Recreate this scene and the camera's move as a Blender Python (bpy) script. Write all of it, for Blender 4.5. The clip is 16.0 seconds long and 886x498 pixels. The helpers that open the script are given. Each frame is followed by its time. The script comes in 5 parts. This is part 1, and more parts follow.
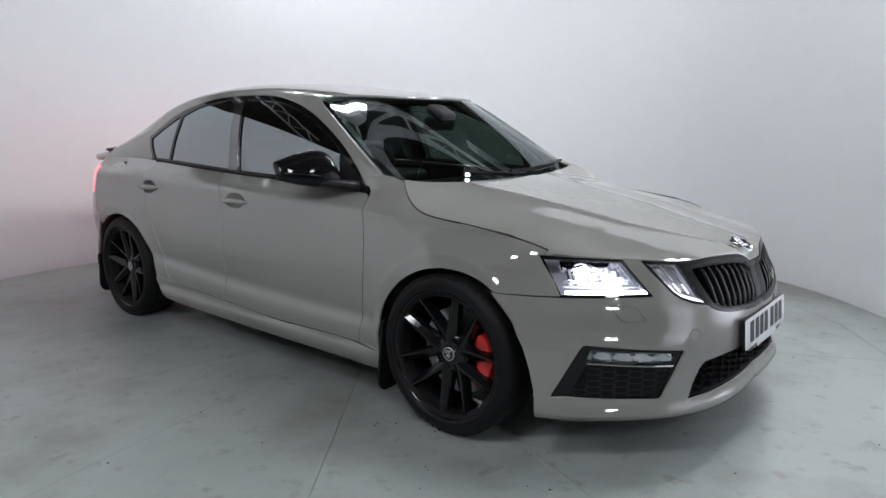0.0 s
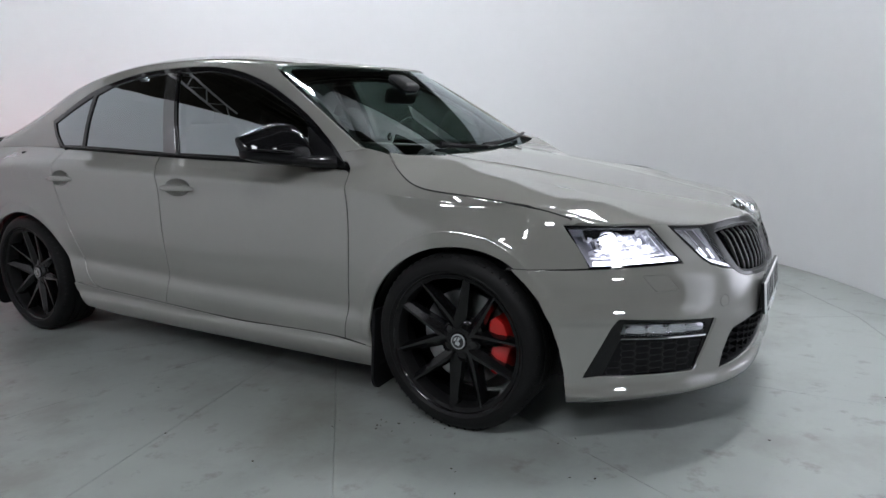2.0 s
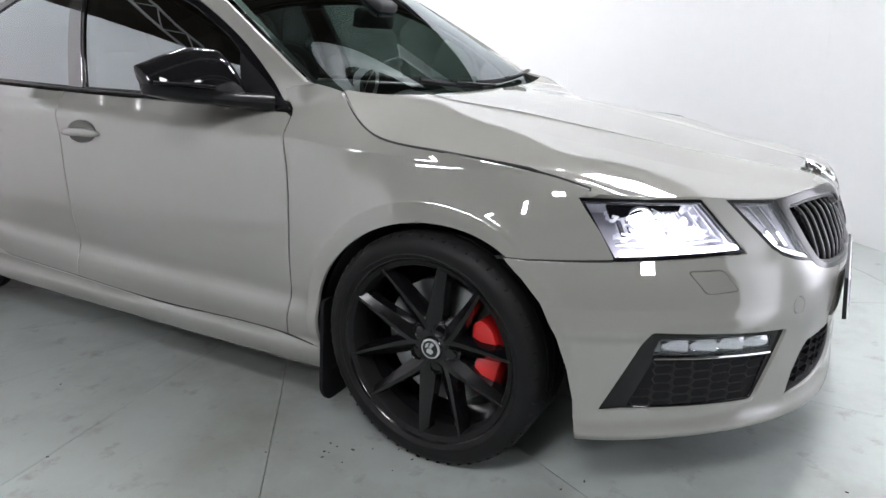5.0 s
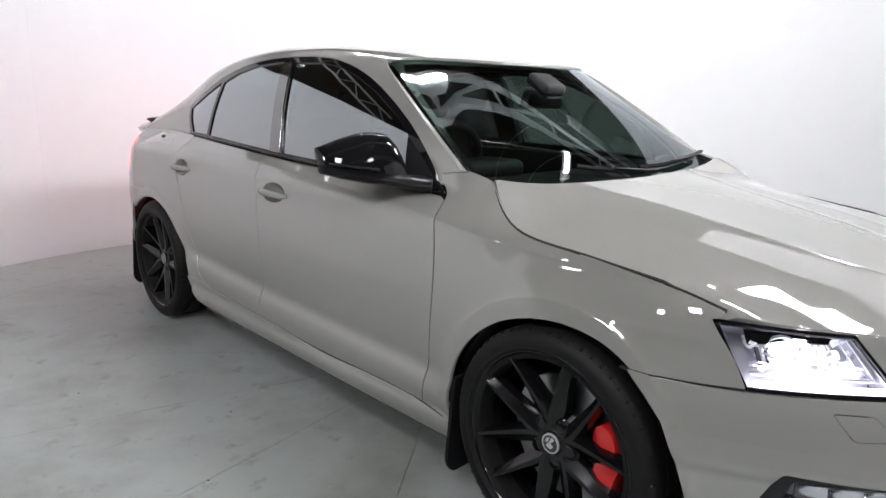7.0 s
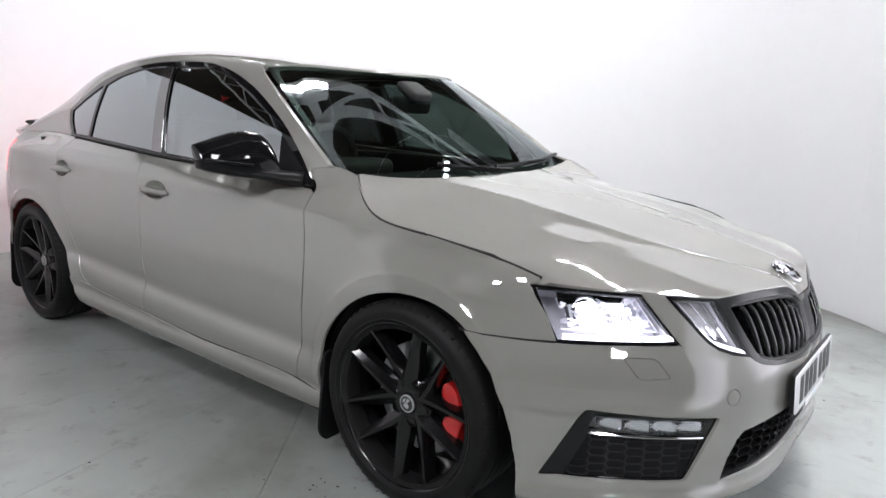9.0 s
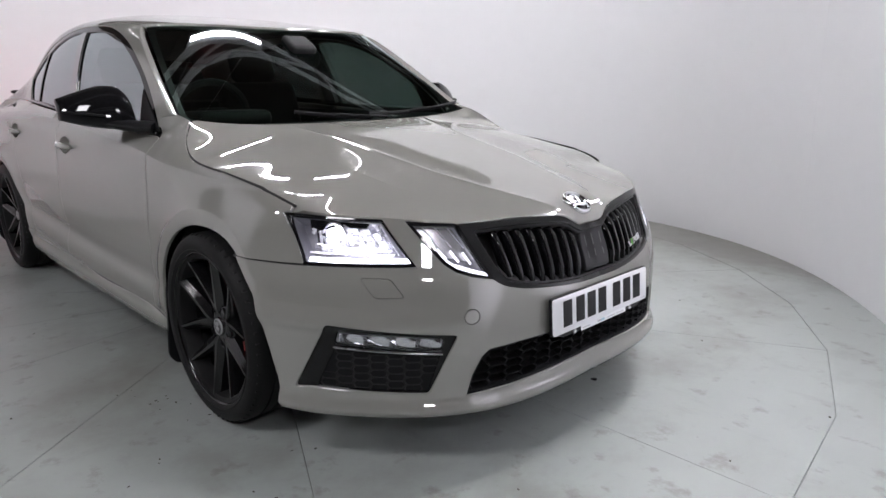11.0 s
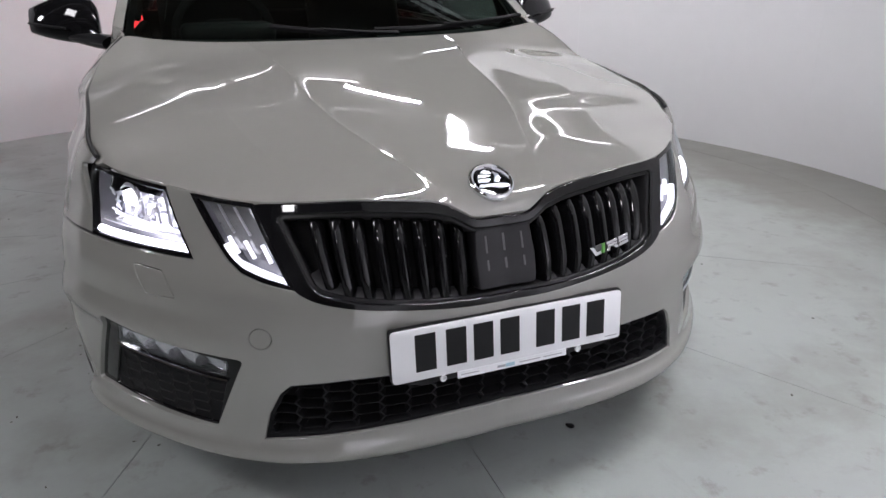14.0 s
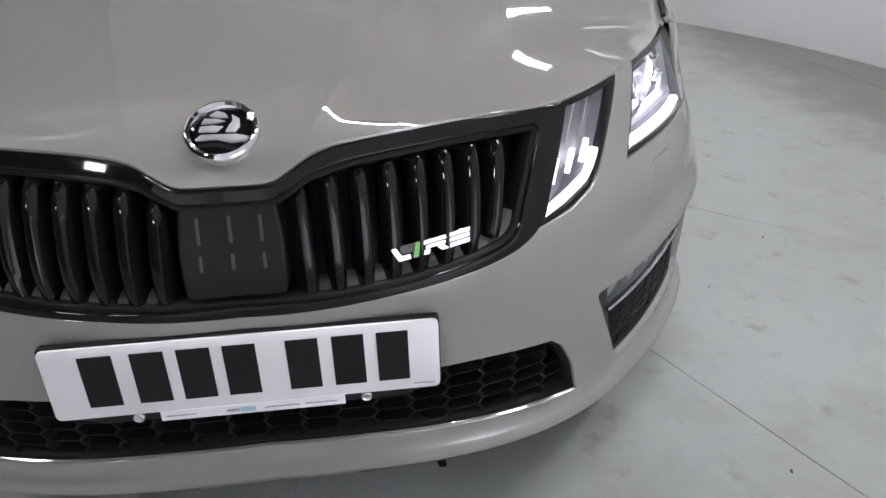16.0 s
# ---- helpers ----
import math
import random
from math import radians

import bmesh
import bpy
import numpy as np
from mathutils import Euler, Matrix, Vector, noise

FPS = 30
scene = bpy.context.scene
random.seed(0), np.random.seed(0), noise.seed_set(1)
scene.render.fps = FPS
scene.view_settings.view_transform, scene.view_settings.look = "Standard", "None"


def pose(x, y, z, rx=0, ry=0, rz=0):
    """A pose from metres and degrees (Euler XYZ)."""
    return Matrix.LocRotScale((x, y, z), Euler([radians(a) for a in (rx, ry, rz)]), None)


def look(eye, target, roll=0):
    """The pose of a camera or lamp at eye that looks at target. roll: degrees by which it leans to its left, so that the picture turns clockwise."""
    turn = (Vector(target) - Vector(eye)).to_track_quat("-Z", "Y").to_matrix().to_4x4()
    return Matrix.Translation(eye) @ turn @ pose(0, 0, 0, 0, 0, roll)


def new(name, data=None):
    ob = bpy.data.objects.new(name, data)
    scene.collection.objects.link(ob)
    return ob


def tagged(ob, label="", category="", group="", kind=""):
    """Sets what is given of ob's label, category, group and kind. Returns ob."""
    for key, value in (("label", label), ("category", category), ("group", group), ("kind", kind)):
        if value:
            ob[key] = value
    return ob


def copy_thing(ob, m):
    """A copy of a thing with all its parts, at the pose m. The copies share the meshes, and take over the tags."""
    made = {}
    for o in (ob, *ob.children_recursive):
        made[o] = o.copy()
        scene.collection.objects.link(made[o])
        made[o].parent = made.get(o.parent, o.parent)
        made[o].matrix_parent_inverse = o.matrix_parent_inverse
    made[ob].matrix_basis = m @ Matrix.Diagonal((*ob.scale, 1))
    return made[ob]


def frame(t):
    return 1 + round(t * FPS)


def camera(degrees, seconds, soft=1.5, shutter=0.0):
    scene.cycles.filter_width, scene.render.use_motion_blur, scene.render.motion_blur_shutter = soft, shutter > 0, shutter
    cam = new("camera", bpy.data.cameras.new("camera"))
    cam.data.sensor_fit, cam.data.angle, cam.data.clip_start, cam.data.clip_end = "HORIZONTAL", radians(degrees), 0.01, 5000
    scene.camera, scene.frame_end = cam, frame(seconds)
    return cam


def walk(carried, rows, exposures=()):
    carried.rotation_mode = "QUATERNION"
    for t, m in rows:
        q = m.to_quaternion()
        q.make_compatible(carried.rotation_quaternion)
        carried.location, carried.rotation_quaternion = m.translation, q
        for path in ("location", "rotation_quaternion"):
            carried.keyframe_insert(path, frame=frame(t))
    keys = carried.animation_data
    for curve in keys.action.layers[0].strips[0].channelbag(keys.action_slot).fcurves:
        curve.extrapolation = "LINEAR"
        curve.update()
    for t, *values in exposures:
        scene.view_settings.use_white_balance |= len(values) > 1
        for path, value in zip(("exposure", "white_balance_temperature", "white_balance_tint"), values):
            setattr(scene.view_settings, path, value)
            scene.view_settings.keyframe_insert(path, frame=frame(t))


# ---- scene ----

from mathutils.geometry import delaunay_2d_cdt

cam = camera(66.9, 16.0)
PATH = [
    (0, (1.596, -2.762, 1.194), (0.326, -1.26, 0.833), -0.4),
    (0.5, (1.418, -2.824, 1.194), (0.2, -1.282, 0.825), -0.5),
    (1, (1.227, -2.88, 1.226), (0.06, -1.302, 0.841), -0.9),
    (1.5, (1.157, -2.942, 1.184), (0.166, -1.243, 0.82), -0.7),
    (2, (1.117, -2.805, 1.102), (0.114, -1.119, 0.713), -1.8),
    (2.5, (1.054, -2.581, 1.045), (-0.028, -0.97, 0.562), 2.3),
    (3, (0.925, -2.373, 0.996), (-0.08, -0.746, 0.413), 0.9),
    (5.5, (0.87, -2.206, 1.092), (-0.148, -0.569, 0.56), -1.5),
    (6, (0.973, -2.198, 1.134), (-0.303, -0.739, 0.64), 0.3),
    (6.5, (1.021, -2.192, 1.143), (-0.337, -0.8, 0.677), 0.7),
    (7, (0.975, -2.161, 1.202), (-0.447, -0.825, 0.764), 1.0),
    (7.5, (0.884, -2.17, 1.257), (-0.538, -0.816, 0.873), 0.4),
    (8, (0.815, -2.254, 1.251), (-0.589, -0.872, 0.906), 0.1),
    (8.5, (0.949, -2.282, 1.213), (-0.424, -0.867, 0.876), -0.4),
    (9, (1.245, -2.248, 1.175), (0.019, -0.719, 0.778), 1.8),
    (9.5, (1.509, -2.253, 1.147), (0.402, -0.641, 0.731), 2.1),
    (10, (1.721, -2.161, 1.113), (0.547, -0.599, 0.688), 0.7),
    (12.5, (2.181, -1.106, 1.101), (0.537, -0.149, 0.483), 0.6),
    (13, (2.128, -0.947, 1.09), (0.445, -0.079, 0.448), 0.3),
    (13.5, (2.07, -0.759, 1.108), (0.373, 0.048, 0.423), 0.1),
    (14, (2.011, -0.561, 1.101), (0.269, 0.097, 0.371), -0.8),
    (14.5, (1.955, -0.272, 1.128), (0.206, 0.272, 0.325), 0.7),
    (15, (1.835, -0.079, 1.085), (0.119, 0.442, 0.199), 1.2),
    (15.5, (1.739, 0.033, 1.002), (0.028, 0.484, 0.07), 0.3),
    (16, (1.654, 0.186, 1.021), (-0.068, 0.379, 0.022), -1.1),
]
EXPOSURES = [(0, -0.45, 6200, 9), (2.0, -0.45, 6200, 9), (3.0, 0.0, 6300, 10), (5.5, 0.36, 6400, 11), (6.5, 0.20, 6450, 12), (9.0, 0.18, 6450, 12), (10.0, -0.08, 6450, 14), (12.5, -0.40, 6450, 15), (16, -0.53, 6450, 15)]
walk(cam, [(t, look(eye, target, roll)) for t, eye, target, roll in PATH], EXPOSURES)

# ---- light ----
world = bpy.data.worlds.new("hall_air")
world.use_nodes = True
world.node_tree.nodes["Background"].inputs[0].default_value = (.75, .85, 1, 1)
world.node_tree.nodes["Background"].inputs[1].default_value = .02
scene.world = world


def headlight_beam(y):
    """The light that a lit headlight throws ahead."""
    lamp = bpy.data.lights.new("headlight_beam", "SPOT")
    lamp.energy, lamp.color, lamp.spot_size, lamp.spot_blend, lamp.shadow_soft_size = 210, (.94, .92, 1.0), radians(58), .7, .03
    ob = new("headlight_beam", lamp)
    ob.matrix_basis = look((.84, y, .675), (2.2, y * 1.12, .70))


for y in (-.645, .645):
    headlight_beam(y)


# ---- materials ----
def material(name, base, rough=.5, metal=0.0, coat=0.0, spread=0.0, scale=8.0, bump=0.0, bump_scale=200.0, glow=None, power=0.0, rough_spread=0.0, ior=1.5, spec=.5, coat_ior=1.5):
    """Principled surface with two scales of colour variation and fine relief."""
    m = bpy.data.materials.new(name)
    m.use_nodes = True
    t = m.node_tree
    b = t.nodes["Principled BSDF"]
    b.inputs["Base Color"].default_value = (*base, 1)
    b.inputs["Roughness"].default_value = rough
    b.inputs["Metallic"].default_value = metal
    b.inputs["Coat Weight"].default_value = coat
    b.inputs["Coat Roughness"].default_value, b.inputs["Coat IOR"].default_value = .015, coat_ior
    b.inputs["IOR"].default_value = ior
    b.inputs["Specular IOR Level"].default_value = spec
    if glow:
        b.inputs["Emission Color"].default_value = (*glow, 1)
        b.inputs["Emission Strength"].default_value = power
    place = t.nodes.new("ShaderNodeTexCoord")
    if spread or rough_spread:
        big, fine, mix, ramp = (t.nodes.new(k) for k in ("ShaderNodeTexNoise", "ShaderNodeTexNoise", "ShaderNodeMath", "ShaderNodeMapRange"))
        for n, s, d in ((big, scale, 6), (fine, scale * 9, 2)):
            n.inputs["Scale"].default_value, n.inputs["Detail"].default_value = s, d
            t.links.new(place.outputs["Object"], n.inputs["Vector"])
        mix.operation = "ADD"
        t.links.new(big.outputs[0], mix.inputs[0])
        t.links.new(fine.outputs[0], mix.inputs[1])
        ramp.inputs["From Min"].default_value, ramp.inputs["From Max"].default_value = .55, 1.45
        t.links.new(mix.outputs[0], ramp.inputs["Value"])
        if spread:
            tone = t.nodes.new("ShaderNodeMix")
            tone.data_type = "RGBA"
            tone.inputs[6].default_value = (*[c * (1 - spread) for c in base], 1)
            tone.inputs[7].default_value = (*[min(1, c * (1 + spread)) for c in base], 1)
            t.links.new(ramp.outputs[0], tone.inputs[0])
            t.links.new(tone.outputs[2], b.inputs["Base Color"])
        if rough_spread:
            gloss = t.nodes.new("ShaderNodeMapRange")
            gloss.inputs["To Min"].default_value, gloss.inputs["To Max"].default_value = rough - rough_spread, rough + rough_spread
            t.links.new(ramp.outputs[0], gloss.inputs["Value"])
            t.links.new(gloss.outputs[0], b.inputs["Roughness"])
    if bump:
        grain, relief = t.nodes.new("ShaderNodeTexNoise"), t.nodes.new("ShaderNodeBump")
        grain.inputs["Scale"].default_value, grain.inputs["Detail"].default_value = bump_scale, 4
        relief.inputs["Strength"].default_value, relief.inputs["Distance"].default_value = bump, .002
        t.links.new(place.outputs["Object"], grain.inputs["Vector"])
        t.links.new(grain.outputs[0], relief.inputs["Height"])
        t.links.new(relief.outputs[0], b.inputs["Normal"])
    return m


def glass(name, tint, shine=.05, rough=0.0):
    """Thin tinted pane: clear through, with a mirror-like skin that grows towards a flat view."""
    m = bpy.data.materials.new(name)
    m.use_nodes = True
    t = m.node_tree
    t.nodes.remove(t.nodes["Principled BSDF"])
    clear, gloss, mix, edge, steep, span = (t.nodes.new(k) for k in ("ShaderNodeBsdfTransparent", "ShaderNodeBsdfGlossy", "ShaderNodeMixShader", "ShaderNodeLayerWeight", "ShaderNodeMath", "ShaderNodeMapRange"))
    clear.inputs[0].default_value = (*tint, 1)
    gloss.inputs["Roughness"].default_value = rough
    gloss.inputs[0].default_value = (.90, .97, 1, 1)
    edge.inputs["Blend"].default_value = .5
    steep.operation = "POWER"
    steep.inputs[1].default_value = 5
    span.inputs["To Min"].default_value = shine
    t.links.new(edge.outputs["Facing"], steep.inputs[0])
    t.links.new(steep.outputs[0], span.inputs["Value"])
    t.links.new(span.outputs[0], mix.inputs[0])
    t.links.new(clear.outputs[0], mix.inputs[1])
    t.links.new(gloss.outputs[0], mix.inputs[2])
    t.links.new(mix.outputs[0], t.nodes["Material Output"].inputs[0])
    return m


PAINT = material("grey_car_paint", (.224, .223, .206), .5, spec=0.0, coat=1.0, coat_ior=2.08, spread=.015, scale=3, bump=.012, bump_scale=500)
GLOSS_BLACK = material("gloss_black", (.006, .006, .0068), .05, spread=.1, scale=20, spec=.32)
SATIN_BLACK = material("satin_black", (.010, .010, .011), .30, spread=.12, scale=30, bump=.03, bump_scale=600, spec=.18)
TRIM_BLACK = material("black_plastic", (.009, .009, .010), .55, spec=.12, spread=.15, scale=40, bump=.08, bump_scale=900)
RUBBER = material("tyre_rubber", (.0075, .0075, .0079), .55, spec=.18, spread=.25, scale=16, bump=.12, bump_scale=500)
DARK = material("dark_void", (.007, .007, .0073), .9, spread=.1, scale=10)
WHEEL_BLACK = material("black_alloy_paint", (.0050, .0050, .0056), .15, spread=.1, scale=30, bump=.02, bump_scale=500, spec=.45)
STEEL = material("brake_steel", (.42, .42, .43), .32, metal=1.0, spread=.12, scale=40, rough_spread=.08)
IRON = material("rusty_iron", (.10, .075, .06), .6, metal=.6, spread=.35, scale=60)
RED = material("red_caliper_paint", (.50, .012, .012), .32, coat=.6, spread=.06, scale=30)
CHROME = material("chrome", (.78, .78, .80), .07, metal=1.0, spread=.02, scale=30)
SILVER = material("silver_enamel", (.62, .63, .64), .25, metal=.6, spread=.05, scale=60)
PLATE_WHITE = material("plate_white", (.80, .81, .83), .35, coat=.6, spread=.015, scale=30)
INK = material("black_ink", (.005, .005, .006), .35, spec=.3, spread=.05, scale=60)
GREY_INK = material("grey_ink", (.35, .36, .38), .5, spread=.05, scale=60)
BLUE_INK = material("pale_blue_ink", (.35, .52, .60), .5, spread=.05, scale=60)
GREEN = material("green_enamel", (.10, .35, .06), .3, spread=.05, scale=60)
CLOTH = material("dark_cloth", (.010, .010, .011), .85, spread=.3, scale=40, bump=.2, bump_scale=700)
DASH = material("dash_plastic", (.009, .0095, .01), .6, spec=.3, spread=.15, scale=40, bump=.1, bump_scale=800)
REFLECTOR = material("lamp_reflector", (.80, .80, .84), .30, metal=.75, spread=.06, scale=30)
PALE_REFLECTOR = material("pale_lamp_reflector", (.85, .85, .86), .35, metal=.25, spread=.06, scale=30)
LAMP_GREY = material("grey_lamp_reflector", (.34, .34, .36), .30, metal=.4, spread=.1, scale=40)
LEDGE_GREY = material("grey_grille_plastic", (.05, .05, .053), .45, spread=.12, scale=40, bump=.06, bump_scale=900)
RUN_GREY = material("grey_running_reflector", (.50, .50, .51), .22, metal=.55, spread=.12, scale=45)
FOG_SILVER = material("silvered_fog_reflector", (.72, .72, .74), .16, metal=.92, spread=.10, scale=45)
DIM_INK = material("dim_mark", (.035, .035, .037), .4, spread=.05, scale=60)
LAMP_DARK = material("lamp_housing", (.10, .10, .115), .25, metal=.5, spread=.1, scale=30)
LED = material("headlamp_led", (.9, .9, 1), .3, glow=(.90, .90, 1.0), power=13.0)
LED_SOFT = material("running_light", (.9, .9, 1), .3, glow=(.92, .92, 1.0), power=2.5)
TAIL_RED = material("lit_tail_lamp", (.6, .02, .03), .2, coat=1.0, glow=(1.0, .05, .06), power=4.5)
SCREEN_GLASS = glass("windscreen_glass", (.36, .44, .405), .065)
SIDE_GLASS = glass("tinted_side_glass", (.15, .19, .175), .36)
REAR_GLASS = glass("dark_rear_glass", (.035, .042, .042), .36)
PILLAR = material("gloss_pillar_film", (.03, .03, .031), .12, spread=.05, scale=20, coat=1.0, coat_ior=2.1)
LENS = glass("clear_lamp_lens", (.93, .93, .95), .04)
WALL = material("white_wall_paint", (.70, .705, .72), .60, spread=.018, scale=1.1, bump=.04, bump_scale=60, rough_spread=.05)
FLOOR = material("grey_floor_paint", (.305, .331, .318), .40, spread=.07, scale=.8, bump=.012, bump_scale=45, rough_spread=.06)


def soil(m, dark=(.135, .128, .108)):
    """Worn paint: broad smudges, thin drag marks and specks over the floor's own tone."""
    t = m.node_tree
    b = t.nodes["Principled BSDF"]
    link_in = b.inputs["Base Color"].links[0]
    tone = link_in.from_socket
    geo = t.nodes.new("ShaderNodeNewGeometry")
    for scale, stretch, lo, hi, most in ((1.3, (1, 1, 1), .50, .72, .62), (.45, (1, 1, 1), .50, .66, .22), (2.6, (1, 3, 1), .60, .74, .22), (3.1, (2.5, 1, 1), .60, .75, .22), (9, (1, 1, 1), .58, .70, .52), (26, (1, 1, 1), .68, .76, .65), (70, (1, 1, 1), .70, .78, .45)):
        place, n, r, mix = (t.nodes.new(k) for k in ("ShaderNodeMapping", "ShaderNodeTexNoise", "ShaderNodeMapRange", "ShaderNodeMix"))
        place.inputs["Scale"].default_value = stretch
        place.inputs["Rotation"].default_value = (0, 0, .6 + scale)
        n.inputs["Scale"].default_value, n.inputs["Detail"].default_value, n.inputs["Roughness"].default_value = scale, 7, .62
        r.inputs["From Min"].default_value, r.inputs["From Max"].default_value, r.inputs["To Max"].default_value = lo, hi, most
        mix.data_type = "RGBA"
        mix.inputs[7].default_value = (*dark, 1)
        t.links.new(geo.outputs["Position"], place.inputs["Vector"])
        t.links.new(place.outputs[0], n.inputs["Vector"])
        t.links.new(n.outputs[0], r.inputs["Value"])
        t.links.new(r.outputs[0], mix.inputs[0])
        t.links.new(tone, mix.inputs[6])
        tone = mix.outputs[2]
    # a scuffed, unpainted strip along the far wall, ragged at its edge
    axes, n, add, r, mix = (t.nodes.new(k) for k in ("ShaderNodeSeparateXYZ", "ShaderNodeTexNoise", "ShaderNodeMath", "ShaderNodeMapRange", "ShaderNodeMix"))
    n.inputs["Scale"].default_value, n.inputs["Detail"].default_value, n.inputs["Roughness"].default_value = 2.3, 8, .68
    add.operation = "MULTIPLY_ADD"
    add.inputs[1].default_value = 1.3
    r.inputs["From Min"].default_value, r.inputs["From Max"].default_value, r.inputs["To Max"].default_value = 2.72, 3.12, .80
    mix.data_type = "RGBA"
    mix.inputs[7].default_value = (.150, .146, .128, 1)
    t.links.new(geo.outputs["Position"], axes.inputs[0])
    t.links.new(geo.outputs["Position"], n.inputs["Vector"])
    t.links.new(n.outputs[0], add.inputs[0])
    t.links.new(axes.outputs["Y"], add.inputs[2])
    t.links.new(add.outputs[0], r.inputs["Value"])
    t.links.new(r.outputs[0], mix.inputs[0])
    t.links.new(tone, mix.inputs[6])
    t.links.new(mix.outputs[2], b.inputs["Base Color"])


soil(FLOOR)
JOINT = material("dark_joint", (.035, .035, .035), .8, spread=.2, scale=30)
GRIT = material("floor_dirt", (.07, .06, .05), .9, spread=.3, scale=50)
CEILING = material("dark_roof_sheet", (.070, .058, .045), .7, spread=.25, scale=2)
TRUSS = material("white_steelwork", (.80, .80, .79), .5, spread=.06, scale=6)
PANEL_LIGHT = material("lit_lamp_panel", (1, 1, 1), .5, glow=(.985, .985, 1.0), power=105.0)
SOFT_LIGHT = material("lit_soft_panel", (1, 1, 1), .5, glow=(.985, .985, 1.0), power=42.0)
WIDE_LIGHT = material("lit_bright_panel", (1, 1, 1), .5, glow=(.985, .985, 1.0), power=115.0)
# glow of the added fill lights under the girders
GIRDER_FILL = material("girder_fill_glow", (1, 1, 1), .5, glow=(.985, .985, 1.0), power=30.0)
TUBE_LIGHT = material("lit_tube", (1, 1, 1), .5, glow=(.985, .985, 1.0), power=400.0)


# ---- building tools ----
def link(name, verts, faces, mat, parent=None, label="", normals=None, sharp=40):
    """One mesh object; smooth, with edges over sharp degrees left crisp."""
    me = bpy.data.meshes.new(name)
    me.from_pydata([tuple(map(float, v)) for v in verts], [], [tuple(int(i) for i in f) for f in faces])
    me.polygons.foreach_set("use_smooth", [True] * len(me.polygons))
    me.materials.append(mat)
    if normals is not None:
        me.normals_split_custom_set_from_vertices([tuple(map(float, n)) for n in normals])
    else:
        me.set_sharp_from_angle(angle=radians(sharp))
    me.update()
    ob = new(name, me)
    if parent:
        ob.parent = parent
    if label:
        ob["label"] = label
    return ob


def part(name, bm, mat, parent, label="", sharp=40):
    me = bpy.data.meshes.new(name)
    bm.to_mesh(me)
    bm.free()
    me.polygons.foreach_set("use_smooth", [True] * len(me.polygons))
    me.materials.append(mat)
    me.set_sharp_from_angle(angle=radians(sharp))
    ob = new(name, me)
    if parent:
        ob.parent = parent
    if label:
        ob["label"] = label
    return ob


def within(poly, pts):
    """Which points lie in a closed outline."""
    poly, pts = np.asarray(poly, float), np.asarray(pts, float)
    hit = np.zeros(len(pts), bool)
    for (x0, y0), (x1, y1) in zip(poly, np.roll(poly, -1, 0)):
        if y0 != y1:
            cross = ((pts[:, 1] < y0) != (pts[:, 1] < y1)) & (pts[:, 0] < (x1 - x0) * (pts[:, 1] - y0) / (y1 - y0) + x0)
            hit ^= cross
    return hit


def dense(poly, step):
    out = []
    for a, b in zip(poly, list(poly[1:]) + [poly[0]]):
        a, b = np.array(a, float), np.array(b, float)
        n = max(1, int(np.ceil(np.linalg.norm(b - a) / step)))
        out += [a + (b - a) * i / n for i in range(n)]
    return np.array(out)


def inset(poly, d):
    """A closed outline moved inwards by d (outwards: minus)."""
    p = np.asarray(poly, float)
    area = np.sum(p[:, 0] * np.roll(p[:, 1], -1) - p[:, 1] * np.roll(p[:, 0], -1))
    e0, e1 = p - np.roll(p, 1, 0), np.roll(p, -1, 0) - p
    n0, n1 = (np.stack([-e[:, 1], e[:, 0]], 1) / (np.linalg.norm(e, axis=1)[:, None] + 1e-9) for e in (e0, e1))
    n = n0 + n1
    n = n / np.maximum((n * n).sum(1), .5)[:, None] * 2
    return p + np.sign(area) * d * n


def rounded(poly, radius, n=4):
    """A closed outline with its corners rounded."""
    p, out = np.asarray(poly, float), []
    for a, b, c in zip(np.roll(p, 1, 0), p, np.roll(p, -1, 0)):
        r = min(radius, .45 * np.linalg.norm(a - b), .45 * np.linalg.norm(c - b))
        s, e = b + (a - b) / np.linalg.norm(a - b) * r, b + (c - b) / np.linalg.norm(c - b) * r
        out += [(1 - k) ** 2 * s + 2 * k * (1 - k) * b + k * k * e for k in np.linspace(0, 1, n + 1)]
    return np.array(out)


def smooth_line(pts, n=6, closed=False):
    """A flowing line through points (Catmull-Rom)."""
    p, out = [np.array(q, float) for q in pts], []
    for i in range(len(p) if closed else len(p) - 1):
        a, b, c, d = (p[(i - 1) % len(p)], p[i], p[(i + 1) % len(p)], p[(i + 2) % len(p)]) if closed else (p[max(i - 1, 0)], p[i], p[i + 1], p[min(i + 2, len(p) - 1)])
        for k in range(n):
            t = k / n
            out.append(.5 * (2 * b + (c - a) * t + (2 * a - 5 * b + 4 * c - d) * t * t + (3 * b - a - 3 * c + d) * t ** 3))
    return out if closed else out + [p[-1]]


